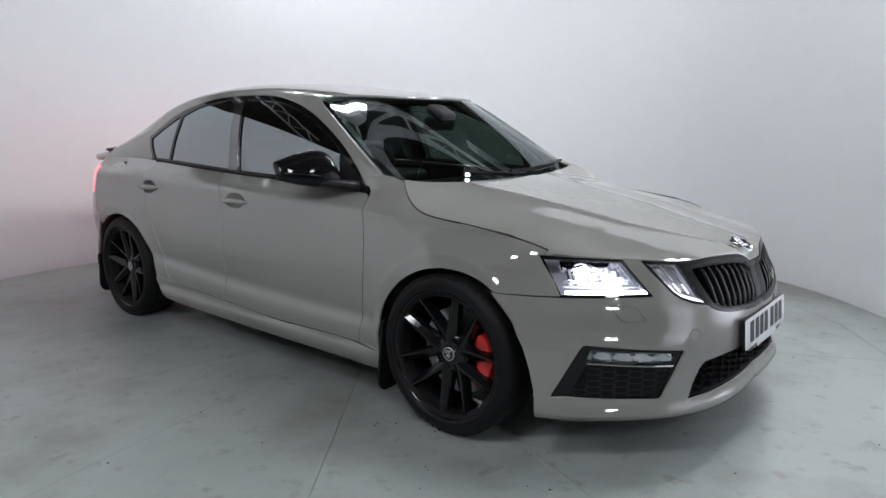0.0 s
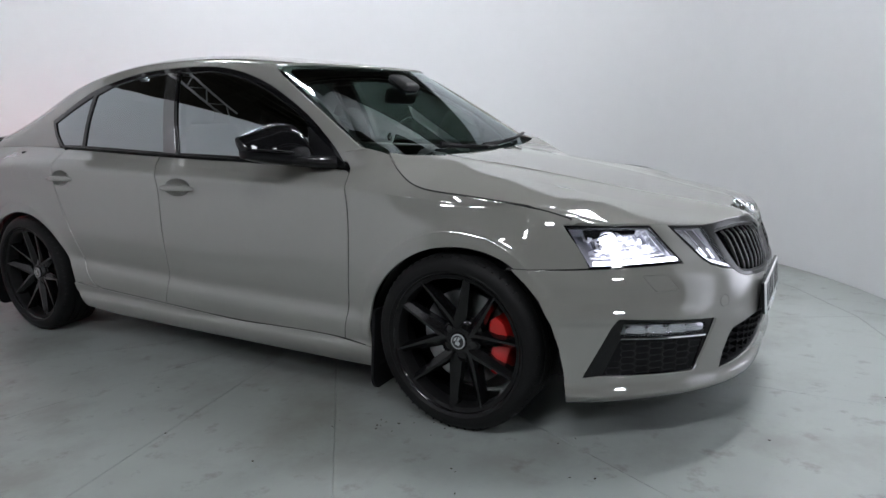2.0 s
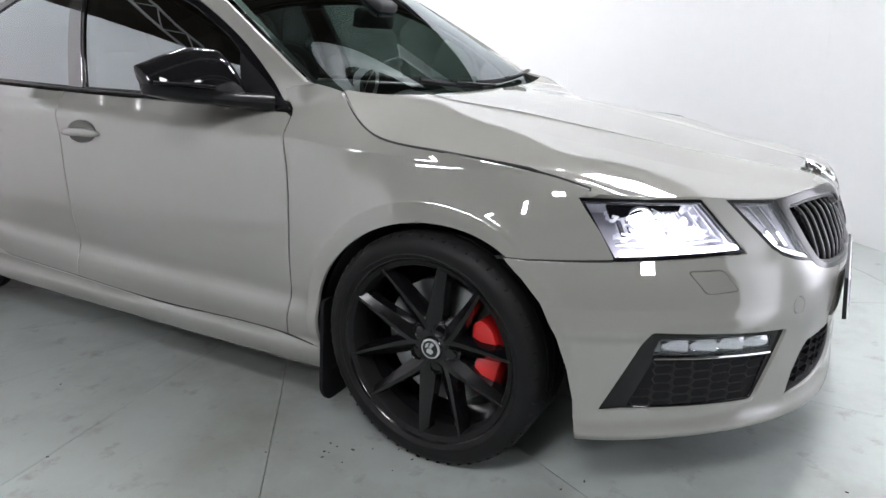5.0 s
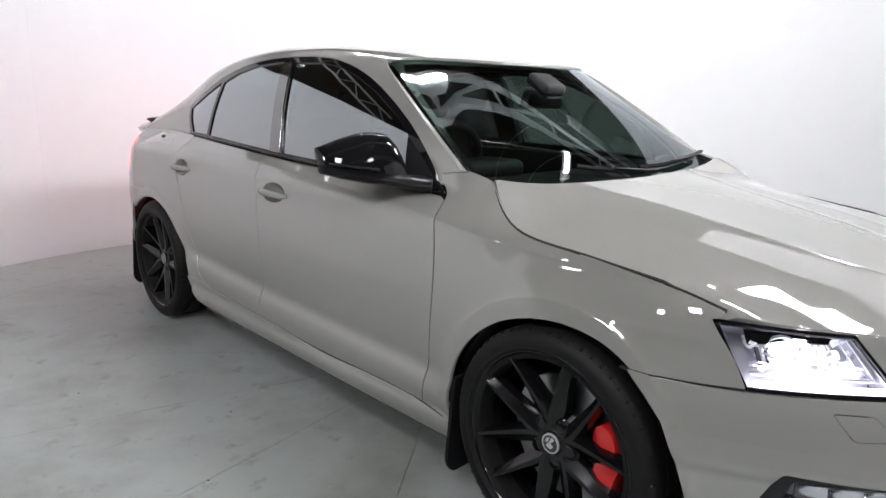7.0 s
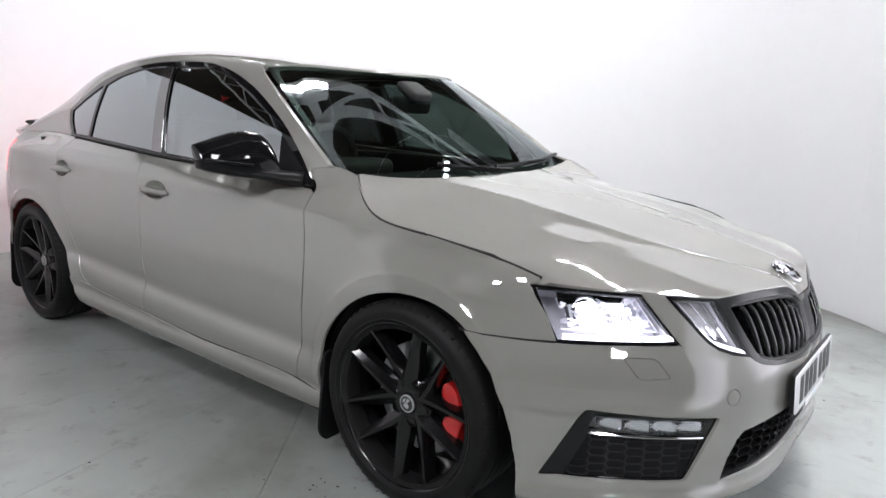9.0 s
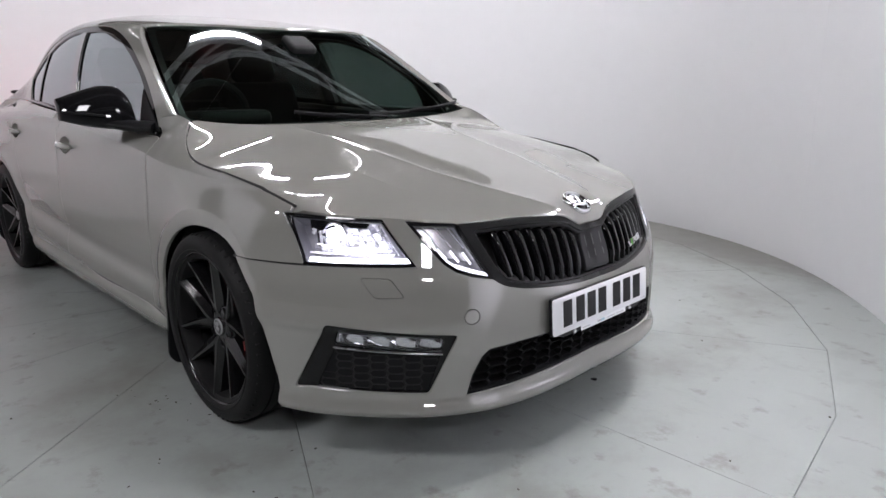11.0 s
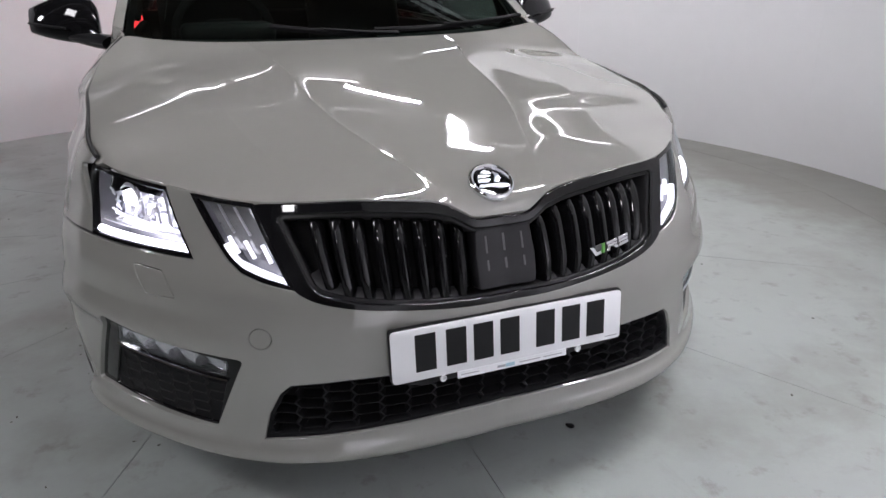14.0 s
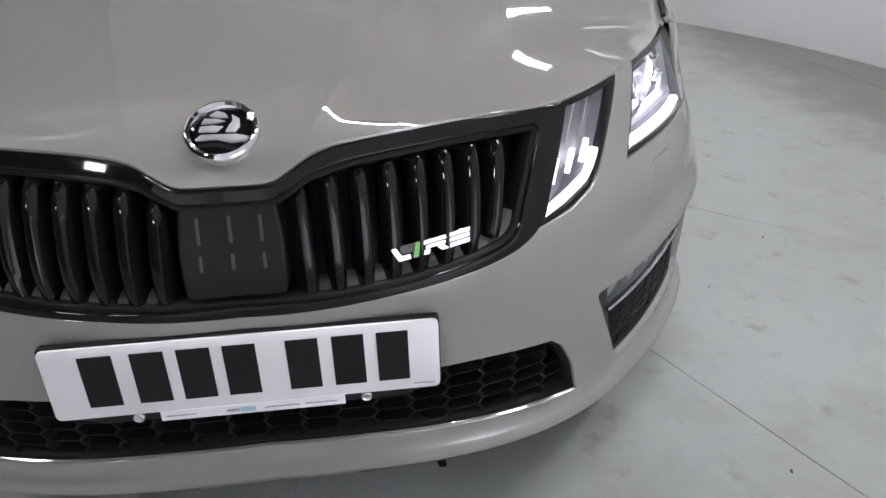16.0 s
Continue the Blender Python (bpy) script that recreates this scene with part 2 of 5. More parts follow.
def skin(name, form, outline, mat, parent=None, holes=(), side=1, step=.03, thick=.012, gap=.002, sink=0.0, label="", middle=(-1.3, 0, .6), edge=.0016, folds=()):
    """A panel cut out of a form by an outline (and holes), with its own thickness and turned-in edges; folds: creases to follow."""
    loops = [dense(inset(outline, gap) if gap else outline, step * .7)] + [dense(inset(h, -gap) if gap else h, step * .5) for h in holes]
    lo, hi = loops[0].min(0), loops[0].max(0)
    gx, gy = np.meshgrid(np.arange(lo[0] + step / 2, hi[0], step), np.arange(lo[1] + step / 2, hi[1], step))
    grid = np.stack([gx.ravel(), gy.ravel()], 1)
    keep = within(loops[0], grid)
    for h in loops[1:]:
        keep &= ~within(h, grid)
    grid = grid[keep]
    rim = np.concatenate(loops)
    if len(grid):
        far = np.full(len(grid), 9.0)
        for i in range(0, len(rim), 200):
            far = np.minimum(far, np.linalg.norm(grid[:, None] - rim[None, i:i + 200], axis=2).min(1))
        grid = grid[far > .45 * step]
    edges, at, extra, creased = [], 0, [], []
    for fold in folds:
        run = np.array(fold, float)
        n = np.maximum(1, np.ceil(np.linalg.norm(np.diff(run, axis=0), axis=1) / (step * .6)).astype(int))
        run = np.concatenate([a + (b - a) * np.arange(k)[:, None] / k for a, b, k in zip(run, run[1:], n)] + [run[-1:]])
        ok = within(loops[0], run) & (np.linalg.norm(run[:, None] - rim[None], axis=2).min(1) > .25 * step)
        for h in loops[1:]:
            ok &= ~within(h, run)
        for i in range(len(run)):
            if ok[i]:
                extra.append(run[i])
                if i and ok[i - 1]:
                    creased.append((len(extra) - 2, len(extra) - 1))
    if extra:
        extra = np.array(extra)
        grid = grid[np.linalg.norm(grid[:, None] - extra[None], axis=2).min(1) > .5 * step]
    pts = [Vector(p) for p in np.concatenate([rim, grid, extra] if len(extra) else [rim, grid])]
    edges = [(a + len(rim) + len(grid), b + len(rim) + len(grid)) for a, b in creased]
    for l in loops:
        edges += [(at + i, at + (i + 1) % len(l)) for i in range(len(l))]
        at += len(l)
    flat, _, tris, origin, _, _ = delaunay_2d_cdt(pts, edges, [], 0, 1e-7)
    flat = np.array([tuple(v) for v in flat])
    tris = np.array([t for t in tris if len(t) == 3])
    mid = flat[tris].mean(1)
    keep = within(loops[0], mid)
    for h in loops[1:]:
        keep &= ~within(h, mid)
    tris = tris[keep]
    place = {o: v for v, os in enumerate(origin) for o in os}
    e = 1.5e-3
    p = form(flat[:, 0], flat[:, 1])
    n = np.cross(form(flat[:, 0] + e, flat[:, 1]) - form(flat[:, 0] - e, flat[:, 1]), form(flat[:, 0], flat[:, 1] + e) - form(flat[:, 0], flat[:, 1] - e))
    n = n / (np.linalg.norm(n, axis=1)[:, None] + 1e-12)
    if ((p - np.array(middle)) * n).sum() < 0:
        n = -n
    p = p - n * sink
    if side < 0:
        p, n = p * (1, -1, 1), n * (1, -1, 1)
    turn = (np.cross(p[tris[:, 1]] - p[tris[:, 0]], p[tris[:, 2]] - p[tris[:, 0]]) * n[tris[:, 0]]).sum(1) < 0
    tris[turn] = tris[turn][:, ::-1]
    verts, normals, faces = list(p), list(n), [tuple(t) for t in tris]
    at = 0
    for l in loops:
        ring = [place[at + i] for i in range(len(l))]
        at += len(l)
        if not thick:
            continue
        tang = np.roll(p[ring], -1, 0) - np.roll(p[ring], 1, 0)
        out = np.cross(tang, n[ring])
        out = out / (np.linalg.norm(out, axis=1)[:, None] + 1e-12)
        inner = mid[keep]
        # the turned edge: a small round, then straight in
        centre = p[tris].mean(1)
        sign = np.sign(np.median([np.dot(centre[np.argmin(((centre - p[r]) ** 2).sum(1))] - p[r], o) for r, o in list(zip(ring, out))[:: max(1, len(ring) // 15)]]))
        out = -out * (sign or 1)
        base = len(verts)
        for depth, push, tilt in ((edge * .4, edge * .55, .7), (edge * 1.3, edge, 1.6), (thick, edge, 9)):
            verts += list(p[ring] - n[ring] * depth + out * push)
            m = n[ring] + out * tilt
            normals += list(m / np.linalg.norm(m, axis=1)[:, None])
        rows = [ring] + [list(range(base + k * len(ring), base + (k + 1) * len(ring))) for k in range(3)]
        for r0, r1 in zip(rows, rows[1:]):
            for i in range(len(ring)):
                j = (i + 1) % len(ring)
                f = (r0[i], r0[j], r1[j], r1[i])
                a, b, c = (np.array(verts[q]) for q in f[:3])
                if np.dot(np.cross(b - a, c - a), out[i] + n[ring[i]] * .3) < 0:
                    f = f[::-1]
                faces.append(f)
    return link(name, verts, faces, mat, parent, label, normals)


def lathe(profile, n=64, closed=False):
    """Rows (radius, y) turned round the y axis."""
    verts, faces, m = [], [], len(profile)
    for k in range(n):
        a = 2 * math.pi * k / n
        verts += [(r * math.cos(a), y, r * math.sin(a)) for r, y in profile]
    for k in range(n):
        for i in range(m if closed else m - 1):
            j = (i + 1) % m
            faces.append((k * m + i, k * m + j, (k + 1) % n * m + j, (k + 1) % n * m + i))
    return verts, faces


def sweep(line, radius, n=8, flat=1.0, up=(0, 0, 1), cap=True):
    """A round or flattened bar along a line; radius: one number or one for each point."""
    p = np.array(line, float)
    rs = np.broadcast_to(radius, len(p))
    verts, faces = [], []
    for i, q in enumerate(p):
        t = p[min(i + 1, len(p) - 1)] - p[max(i - 1, 0)]
        t = t / np.linalg.norm(t)
        s = np.cross(t, up)
        s = s / np.linalg.norm(s)
        u = np.cross(s, t)
        for k in range(n):
            a = 2 * math.pi * k / n
            verts.append(q + rs[i] * (math.cos(a) * s + math.sin(a) * flat * u))
    for i in range(len(p) - 1):
        for k in range(n):
            faces.append((i * n + k, i * n + (k + 1) % n, (i + 1) * n + (k + 1) % n, (i + 1) * n + k))
    if cap:
        faces += [tuple(range(n))[::-1], tuple((len(p) - 1) * n + k for k in range(n))]
    return verts, faces


def box(size, at=(0, 0, 0), bevel=.005, segments=2, m=None):
    bm = bmesh.new()
    bmesh.ops.create_cube(bm, size=1, matrix=(m or Matrix()) @ Matrix.Translation(at) @ Matrix.Diagonal((*size, 1)))
    if bevel:
        bmesh.ops.bevel(bm, geom=bm.edges[:], offset=bevel, segments=segments, affect="EDGES", profile=.5)
    return bm


def plate(outline, depth, m, bevel=0.0):
    """A flat outline (in the xy plane) given depth along z, at the pose m."""
    bm = bmesh.new()
    f = bm.faces.new([bm.verts.new((*p, 0)) for p in outline])
    bmesh.ops.recalc_face_normals(bm, faces=[f])
    if f.normal.z < 0:
        f.normal_flip()
    up = bmesh.ops.extrude_face_region(bm, geom=[f])
    bmesh.ops.translate(bm, verts=[v for v in up["geom"] if isinstance(v, bmesh.types.BMVert)], vec=(0, 0, depth))
    bmesh.ops.recalc_face_normals(bm, faces=bm.faces[:])
    if bevel:
        rim = [e for e in bm.edges if all(abs(v.co.z - depth) < 1e-6 for v in e.verts)]
        bmesh.ops.bevel(bm, geom=rim, offset=bevel, segments=2, affect="EDGES", profile=.5)
    bmesh.ops.transform(bm, matrix=m, verts=bm.verts)
    return bm


def blob(size, power=(2.4, 2.4), n=32, shape=None):
    """A rounded body (superellipsoid), reshaped by shape(x, y, z)."""
    verts, faces, rows = [], [], n // 2
    def sp(c, e):
        return math.copysign(abs(c) ** (2 / e), c)
    for i in range(rows + 1):
        b = -math.pi / 2 + math.pi * i / rows
        for k in range(n):
            a = 2 * math.pi * k / n
            q = (size[0] * sp(math.cos(b), power[0]) * sp(math.cos(a), power[1]), size[1] * sp(math.cos(b), power[0]) * sp(math.sin(a), power[1]), size[2] * sp(math.sin(b), power[0]))
            verts.append(shape(*q) if shape else q)
    for i in range(rows):
        for k in range(n):
            faces.append((i * n + k, i * n + (k + 1) % n, (i + 1) * n + (k + 1) % n, (i + 1) * n + k))
    return verts, faces


# ---- forms of the car: x ahead from the front axle, w out from the middle, z up ----
def curve(knots):
    """A smooth line through (place, value) knots (natural cubic), held level in slope past its ends."""
    xs, ys = (np.array(c, float) for c in zip(*knots))
    n, h = len(xs), np.diff(xs)
    a, b = np.eye(n), np.zeros(n)
    for i in range(1, n - 1):
        a[i, i - 1:i + 2] = h[i - 1], 2 * (h[i - 1] + h[i]), h[i]
        b[i] = 6 * ((ys[i + 1] - ys[i]) / h[i] - (ys[i] - ys[i - 1]) / h[i - 1])
    m = np.linalg.solve(a, b)

    def value(x):
        x = np.asarray(x, float)
        c = np.clip(x, xs[0], xs[-1])
        i = np.clip(np.searchsorted(xs, c) - 1, 0, n - 2)
        d, e, g = xs[i + 1] - c, c - xs[i], h[i]
        s0 = (ys[1] - ys[0]) / h[0] - h[0] / 6 * m[1]
        s1 = (ys[-1] - ys[-2]) / h[-1] + h[-1] / 6 * m[-2]
        mid = (m[i] * d ** 3 + m[i + 1] * e ** 3) / (6 * g) + (ys[i] / g - m[i] * g / 6) * d + (ys[i + 1] / g - m[i + 1] * g / 6) * e
        return mid + np.where(x < xs[0], (x - xs[0]) * s0, 0) + np.where(x > xs[-1], (x - xs[-1]) * s1, 0)
    return value


def crisp(knots):
    """A line through (place, value) knots that never overshoots: for edges and creases."""
    xs, ys = (np.array(c, float) for c in zip(*knots))
    h, d = np.diff(xs), np.diff(ys) / np.diff(xs)
    s = np.zeros(len(xs))
    s[0], s[-1] = d[0], d[-1]
    for i in range(1, len(xs) - 1):
        if d[i - 1] * d[i] > 0:
            s[i] = 2 * d[i - 1] * d[i] / (d[i - 1] + d[i])

    def value(x):
        c = np.clip(np.asarray(x, float), xs[0], xs[-1])
        i = np.clip(np.searchsorted(xs, c) - 1, 0, len(xs) - 2)
        t = (c - xs[i]) / h[i]
        return ((1 + 2 * t) * (1 - t) ** 2 * ys[i] + t * (1 - t) ** 2 * h[i] * s[i]
                + t * t * (3 - 2 * t) * ys[i + 1] + t * t * (t - 1) * h[i] * s[i + 1])
    return value


def ease(x, a, b):
    t = np.clip((np.asarray(x, float) - a) / (b - a), 0, 1)
    return t * t * (3 - 2 * t)


# the nose: distance from the upright axis over the front axle, by angle from straight ahead and height
NOSE = curve([(0, .908), (12.5, .925), (22.5, .943), (31, .957), (43, .956), (51, .953), (58.5, .952), (65, .946), (72, .925), (79, .900), (90, .880)])
RISE_MID = crisp([(.12, -.10), (.165, -.048), (.195, -.007), (.212, -.006), (.245, -.014), (.30, -.012), (.38, -.004), (.48, .0), (.56, -.010), (.62, -.030), (.68, -.050), (.74, -.085), (.80, -.14)])
RISE_OUT = crisp([(.12, -.09), (.150, -.055), (.185, .004), (.205, .018), (.222, .013), (.242, .0), (.40, .003), (.45, .001), (.497, -.004), (.506, -.006), (.56, -.017), (.612, -.040), (.67, -.064), (.735, -.093), (.76, -.110), (.80, -.145)])


LEDGE = crisp([(.0, 0), (.38, 0), (.415, .0010), (.445, .0125), (.4505, .0132), (.500, .0003), (.52, 0), (.9, 0)])


def nose_radius(angle, z):
    k = ease(np.abs(angle), 4, 27)
    tail = ease(np.abs(angle), 60, 74)
    out = RISE_OUT(z) * (1 - tail) + tail * (RISE_OUT(z) * .55 - .35 * np.clip(z - .70, 0, 1))
    out = out + LEDGE(z - .010 * ease(np.abs(angle), 36, 66)) * ease(np.abs(angle), 29, 43) * (1 - .35 * tail)
    return NOSE(np.abs(angle)) + (1 - k) * RISE_MID(z) + k * out


def flare(x, z, hub):
    """The raised lip round a wheel arch."""
    x, z = np.asarray(x, float), np.asarray(z, float)
    r = np.hypot(x - hub, z - .318)
    return .0085 * np.exp(-np.clip(r - .399, 0, 9) / .020) * ease(z, .24, .36) * (r < .6)


def nose(u, z):
    """u: metres round the nose from the middle, z: height."""
    angle = np.asarray(u, float) / .94 * 57.29578
    r = nose_radius(angle, z)
    r = r + flare(r * np.cos(np.radians(angle)), z, 0.0) * ease(np.abs(angle), 50, 66)
    return np.stack([r * np.cos(np.radians(angle)), r * np.sin(np.radians(angle)), np.asarray(z, float) + 0 * r], -1)


def nose_width(x, z):
    a = np.degrees(np.arccos(np.clip(np.asarray(x, float) / .93, -1, 1)))
    for _ in range(40):
        a = np.clip(a + .7 * (nose_radius(a, z) * np.cos(np.radians(a)) - x) * 62, 1, 95)
    return nose_radius(a, z) * np.sin(np.radians(a))


# the flank: half width by height, with the low crease and the shoulder line; both climb towards the tail
FLANK = crisp([(.10, .765), (.150, .815), (.185, .848), (.215, .861), (.236, .863), (.252, .859), (.262, .853), (.272, .855), (.300, .8615), (.325, .8645), (.342, .8635), (.386, .8530), (.392, .8526), (.44, .8605), (.49, .8672), (.545, .8708), (.60, .8702), (.70, .8640), (.78, .8555), (.840, .845), (.856, .838), (.93, .768), (1.0, .70), (1.1, .60)])
SHOULDER = curve([(-3.4, .955), (-2.6, .948), (-2.0, .940), (-1.54, .926), (-.95, .893), (-.46, .853), (-.14, .820), (.1, .800), (.3, .785)])
CLIMB = curve([(-3.8, .07), (-3.0, .066), (-2.3, .055), (-1.5, .024), (-.5, .0), (.3, -.01), (.6, -.012)])


def flank_plain(x, z):
    x, z = np.asarray(x, float), np.asarray(z, float)
    lift = CLIMB(x) * ease(z, .24, .42)
    w = FLANK(z - lift)
    plan = curve([(-3.0, .985), (-2.5, .997), (-1.8, 1.002), (-1.0, 1.002), (-.4, .998), (.1, .993), (.6, .98)])(np.maximum(x, -3.0))
    w = w * plan
    for hub in (0.0, -2.68):
        r = np.hypot(x - hub, z - .32)
        w = w + (.880 - w) * .55 * np.exp(-np.clip(r - .352, 0, 9) ** 2 / .011) * ease(z, .20, .30) * (1 - ease(z, .70, .80)) * (r < .8)
    k = ease(x, -.10, .22)
    if np.any(k > 0):
        w = w * (1 - k) + k * nose_width(np.maximum(x, .02), np.minimum(z, .80))
    return w


def flank_width(x, z):
    x, z = np.asarray(x, float), np.asarray(z, float)
    w = flank_plain(x, z) + flare(x, z, 0.0) + flare(x, z, -2.68)
    w = w + .0075 * np.exp(-np.abs(z - SHOULDER(x)) / .030) * ease(x, -3.1, -2.6) * (1 - ease(x, -.12, .10))
    zb = WAIST_Z(x)
    w = w + (WAIST_W(x) - flank_plain(x, zb)) * ease(z, zb - .11, zb) * (1 - ease(x, -.52, -.37)) * (1 - ease(-x, 2.95, 3.2))
    if np.any(x < -.36):
        rest = (1 - ease(x, -.50, -.36)) * ease(z, zb - .01, zb + .03) * (1 - ease(-x, 2.95, 3.2))
        w = w * (1 - rest) + rest * cabin(x, cabin_u(x, np.maximum(z, zb)))[..., 1]
    if np.any((x > -.40) & (x < .48)):
        xc = np.clip(x, -.36, .41)
        miss = EDGE_W(xc) - flank_plain(xc, EDGE_Z(xc))
        w = w + miss * ease(z, EDGE_Z(xc) - .12, EDGE_Z(xc)) * ease(x, -.46, -.36) * (1 - ease(x, .43, .48))
    back = np.clip((-2.83 - x) / (.79 - .9 * np.clip(z - .62, 0, .4) ** 2 - 1.2 * np.clip(.40 - z, 0, .3) ** 2), 0, .9999)
    return w * (1 - back ** 2.6) ** (1 / 2.6)


def flank(x, z):
    return np.stack([np.asarray(x, float) + 0 * z, flank_width(x, z), np.asarray(z, float) + 0 * x], -1)


# the bonnet: side edge and middle line
EDGE_W = curve([(-.36, .713), (-.30, .756), (-.22, .792), (-.12, .806), (.0, .803), (.11, .796), (.23, .789), (.30, .783), (.37, .770), (.41, .755), (.60, .735), (.90, .71)])
EDGE_Z = curve([(-.36, .975), (-.30, .937), (-.22, .882), (-.17, .860), (-.12, .849), (.0, .834), (.11, .819), (.23, .804), (.30, .793), (.37, .773), (.41, .758), (.534, .730), (.627, .714), (.71, .696), (.80, .680), (.90, .655)])
CROWN = curve([(-.40, .958), (-.2, .925), (0, .887), (.2, .848), (.4, .808), (.6, .767), (.72, .745), (.80, .729), (.84, .716), (.87, .691), (.90, .658)])
# two creases each side: the inner one runs to the emblem, the outer one fades before the lamps
INNER_CREASE = curve([(-.4, .37), (-.3, .35), (-.1, .302), (0, .284), (.2, .266), (.4, .238), (.5, .212), (.6, .182), (.7, .152), (.80, .118), (.88, .095), (.95, .085)])
OUTER_CREASE = curve([(-.40, .44), (-.15, .452), (.05, .474), (.25, .476), (.4, .452), (.56, .41), (.7, .37), (.9, .32)])
# the line over grille and lamps where the bonnet ends: height by distance round the nose
BROW = crisp([(0, .672), (.06, .674), (.09, .688), (.12, .704), (.16, .714), (.25, .721), (.35, .724), (.50, .722), (.533, .723), (.684, .733), (.753, .738), (.90, .744), (1.064, .750), (1.2, .752)])
_us = np.linspace(0, 1.12, 240)



def brow():
    """The bonnet's front edge as rows of x, w, z."""
    return nose(_us, BROW(_us))


def bonnet_raw(x, w):
    t = np.clip(1 - np.abs(w) / EDGE_W(x), -.2, 1)
    n = 2.4 + .6 * ease(x, -.4, .2)
    z = EDGE_Z(x) + (CROWN(x) - EDGE_Z(x)) * (1 - np.abs(1 - t) ** n)
    a = np.abs(w)
    inner = INNER_CREASE(x)
    z = z + .0060 * np.exp(-np.clip(a - inner, 0, 9) / .060) * ease(x, -.40, .05)
    z = z + .0009 * np.exp(-np.abs(a - inner) / .012) * ease(x, -.40, -.20)
    return z + .0014 * np.exp(-np.abs(a - OUTER_CREASE(x)) / .045) * ease(x, -.15, .30) * (1 - ease(x, .40, .75))


def bonnet(x, w):
    x, w = np.asarray(x, float), np.asarray(w, float)
    line = brow()
    xe, ze = np.interp(np.abs(w), line[:, 1], line[:, 0]), np.interp(np.abs(w), line[:, 1], line[:, 2])
    z = bonnet_raw(x, w) + (ze - bonnet_raw(xe, w)) * np.exp(-np.clip(xe - x, 0, 9) / .05)
    return np.stack([x + 0 * w, w + 0 * x, z], -1)


# the cabin: from the waist over the side glass and the rail to the middle of the roof
WAIST_W = curve([(-3.75, .56), (-3.3, .655), (-2.9, .662), (-2.5, .705), (-2.0, .747), (-1.5, .768), (-.9, .772), (-.4, .765)])
WAIST_Z = curve([(-3.75, .98), (-3.3, 1.0), (-2.7, 1.005), (-2.3, .992), (-1.6, .962), (-1.1, .942), (-.7, .925), (-.4, .910)])
ROOF_Z = curve([(-3.75, 1.02), (-3.4, 1.065), (-3.0, 1.192), (-2.6, 1.334), (-2.2, 1.418), (-1.8, 1.448), (-1.45, 1.432), (-1.17, 1.397), (-.9, 1.355), (-.7, 1.318), (-.4, 1.255)])
SEC_W = crisp([(0, 1), (.22, .955), (.45, .89), (.62, .828), (.70, .790), (.76, .735), (.84, .56), (.92, .30), (1, 0)])
SEC_Z = crisp([(0, 0), (.22, .30), (.45, .605), (.62, .80), (.70, .868), (.76, .905), (.84, .960), (.90, .985), (.96, .9985), (1, 1)])


SEC_Z_FORE = crisp([(0, 0), (.22, .31), (.45, .635), (.62, .845), (.70, .905), (.76, .94), (.84, .978), (.90, .991), (.96, .9985), (1, 1)])


def section(x, u):
    k = ease(x, -1.75, -1.05)
    return (1 - k) * SEC_Z(u) + k * SEC_Z_FORE(u)


def cabin(x, u):
    x, u = np.asarray(x, float), np.asarray(u, float)
    zb = WAIST_Z(x)
    return np.stack([x + 0 * u, WAIST_W(x) * SEC_W(u), zb + (ROOF_Z(x) - zb) * section(x, u)], -1)


def cabin_u(x, z):
    zb = WAIST_Z(x)
    f = (np.asarray(z, float) - zb) / (ROOF_Z(x) - zb)
    us = np.linspace(0, 1, 400)
    k = ease(x, -1.75, -1.05)
    return (1 - k) * np.interp(f, SEC_Z(us), us) + k * np.interp(f, SEC_Z_FORE(us), us)


def roof(x, w):
    x, w = np.asarray(x, float), np.asarray(w, float)
    us = np.linspace(0, 1, 800)
    u = np.interp(np.clip(np.abs(w) / WAIST_W(x), 0, 1), SEC_W(us)[::-1], us[::-1])
    zb = WAIST_Z(x)
    return np.stack([x + 0 * w, w + 0 * x, zb + (ROOF_Z(x) - zb) * section(x, u)], -1)


# the windscreen: across (-1 to 1) and up (0 to 1); its head meets the roof
def screen(a, b):
    a, b = np.asarray(a, float), np.asarray(b, float)
    bow = 1 - a * a
    we = .722 - .095 * b - .033 * b * b
    xe = -.408 - .590 * b + (.105 + .055 * b) * bow
    low = .955 - .060 * bow
    top = roof(-.998 + .16 * bow, a * .594)[..., 2] - .003
    return np.stack([xe, a * we, low + (top - low) * (b + .05 * b * (1 - b))], -1)
# ---- end of the forms ----


# ---- the hall: floor with turntable, white curved wall, roof ----
HUB = (-1.25, 0.0)
RING = 2.78


ground = tagged(new("floor"), "grey painted concrete floor with a round turntable and dirt", "floor", kind="structure")
bed = link("bed", [(-14, -14, -.03), (14, -14, -.03), (14, 14, -.03), (-14, 14, -.03)], [(0, 1, 2, 3)], JOINT, ground)
bm = bmesh.new()
side = 360 / 28
for_side = lambda a: (RING + .0022) * math.cos(radians(side / 2)) / math.cos(radians(a % side - side / 2))
corners = [k * side for k in range(28)]
turns = sorted(set([2.0 * i for i in range(180)] + corners))
rings = [[bm.verts.new((HUB[0] + for_side(a) * math.cos(radians(a)), for_side(a) * math.sin(radians(a)), 0)) for a in turns]]
for half in (4.0, 7.0, 14.0):
    rings.append([bm.verts.new((HUB[0] + half * math.cos(radians(a)), half * math.sin(radians(a)), 0)) for a in turns])
lower = [bm.verts.new((v.co.x, v.co.y, -.03)) for v in rings[0]]
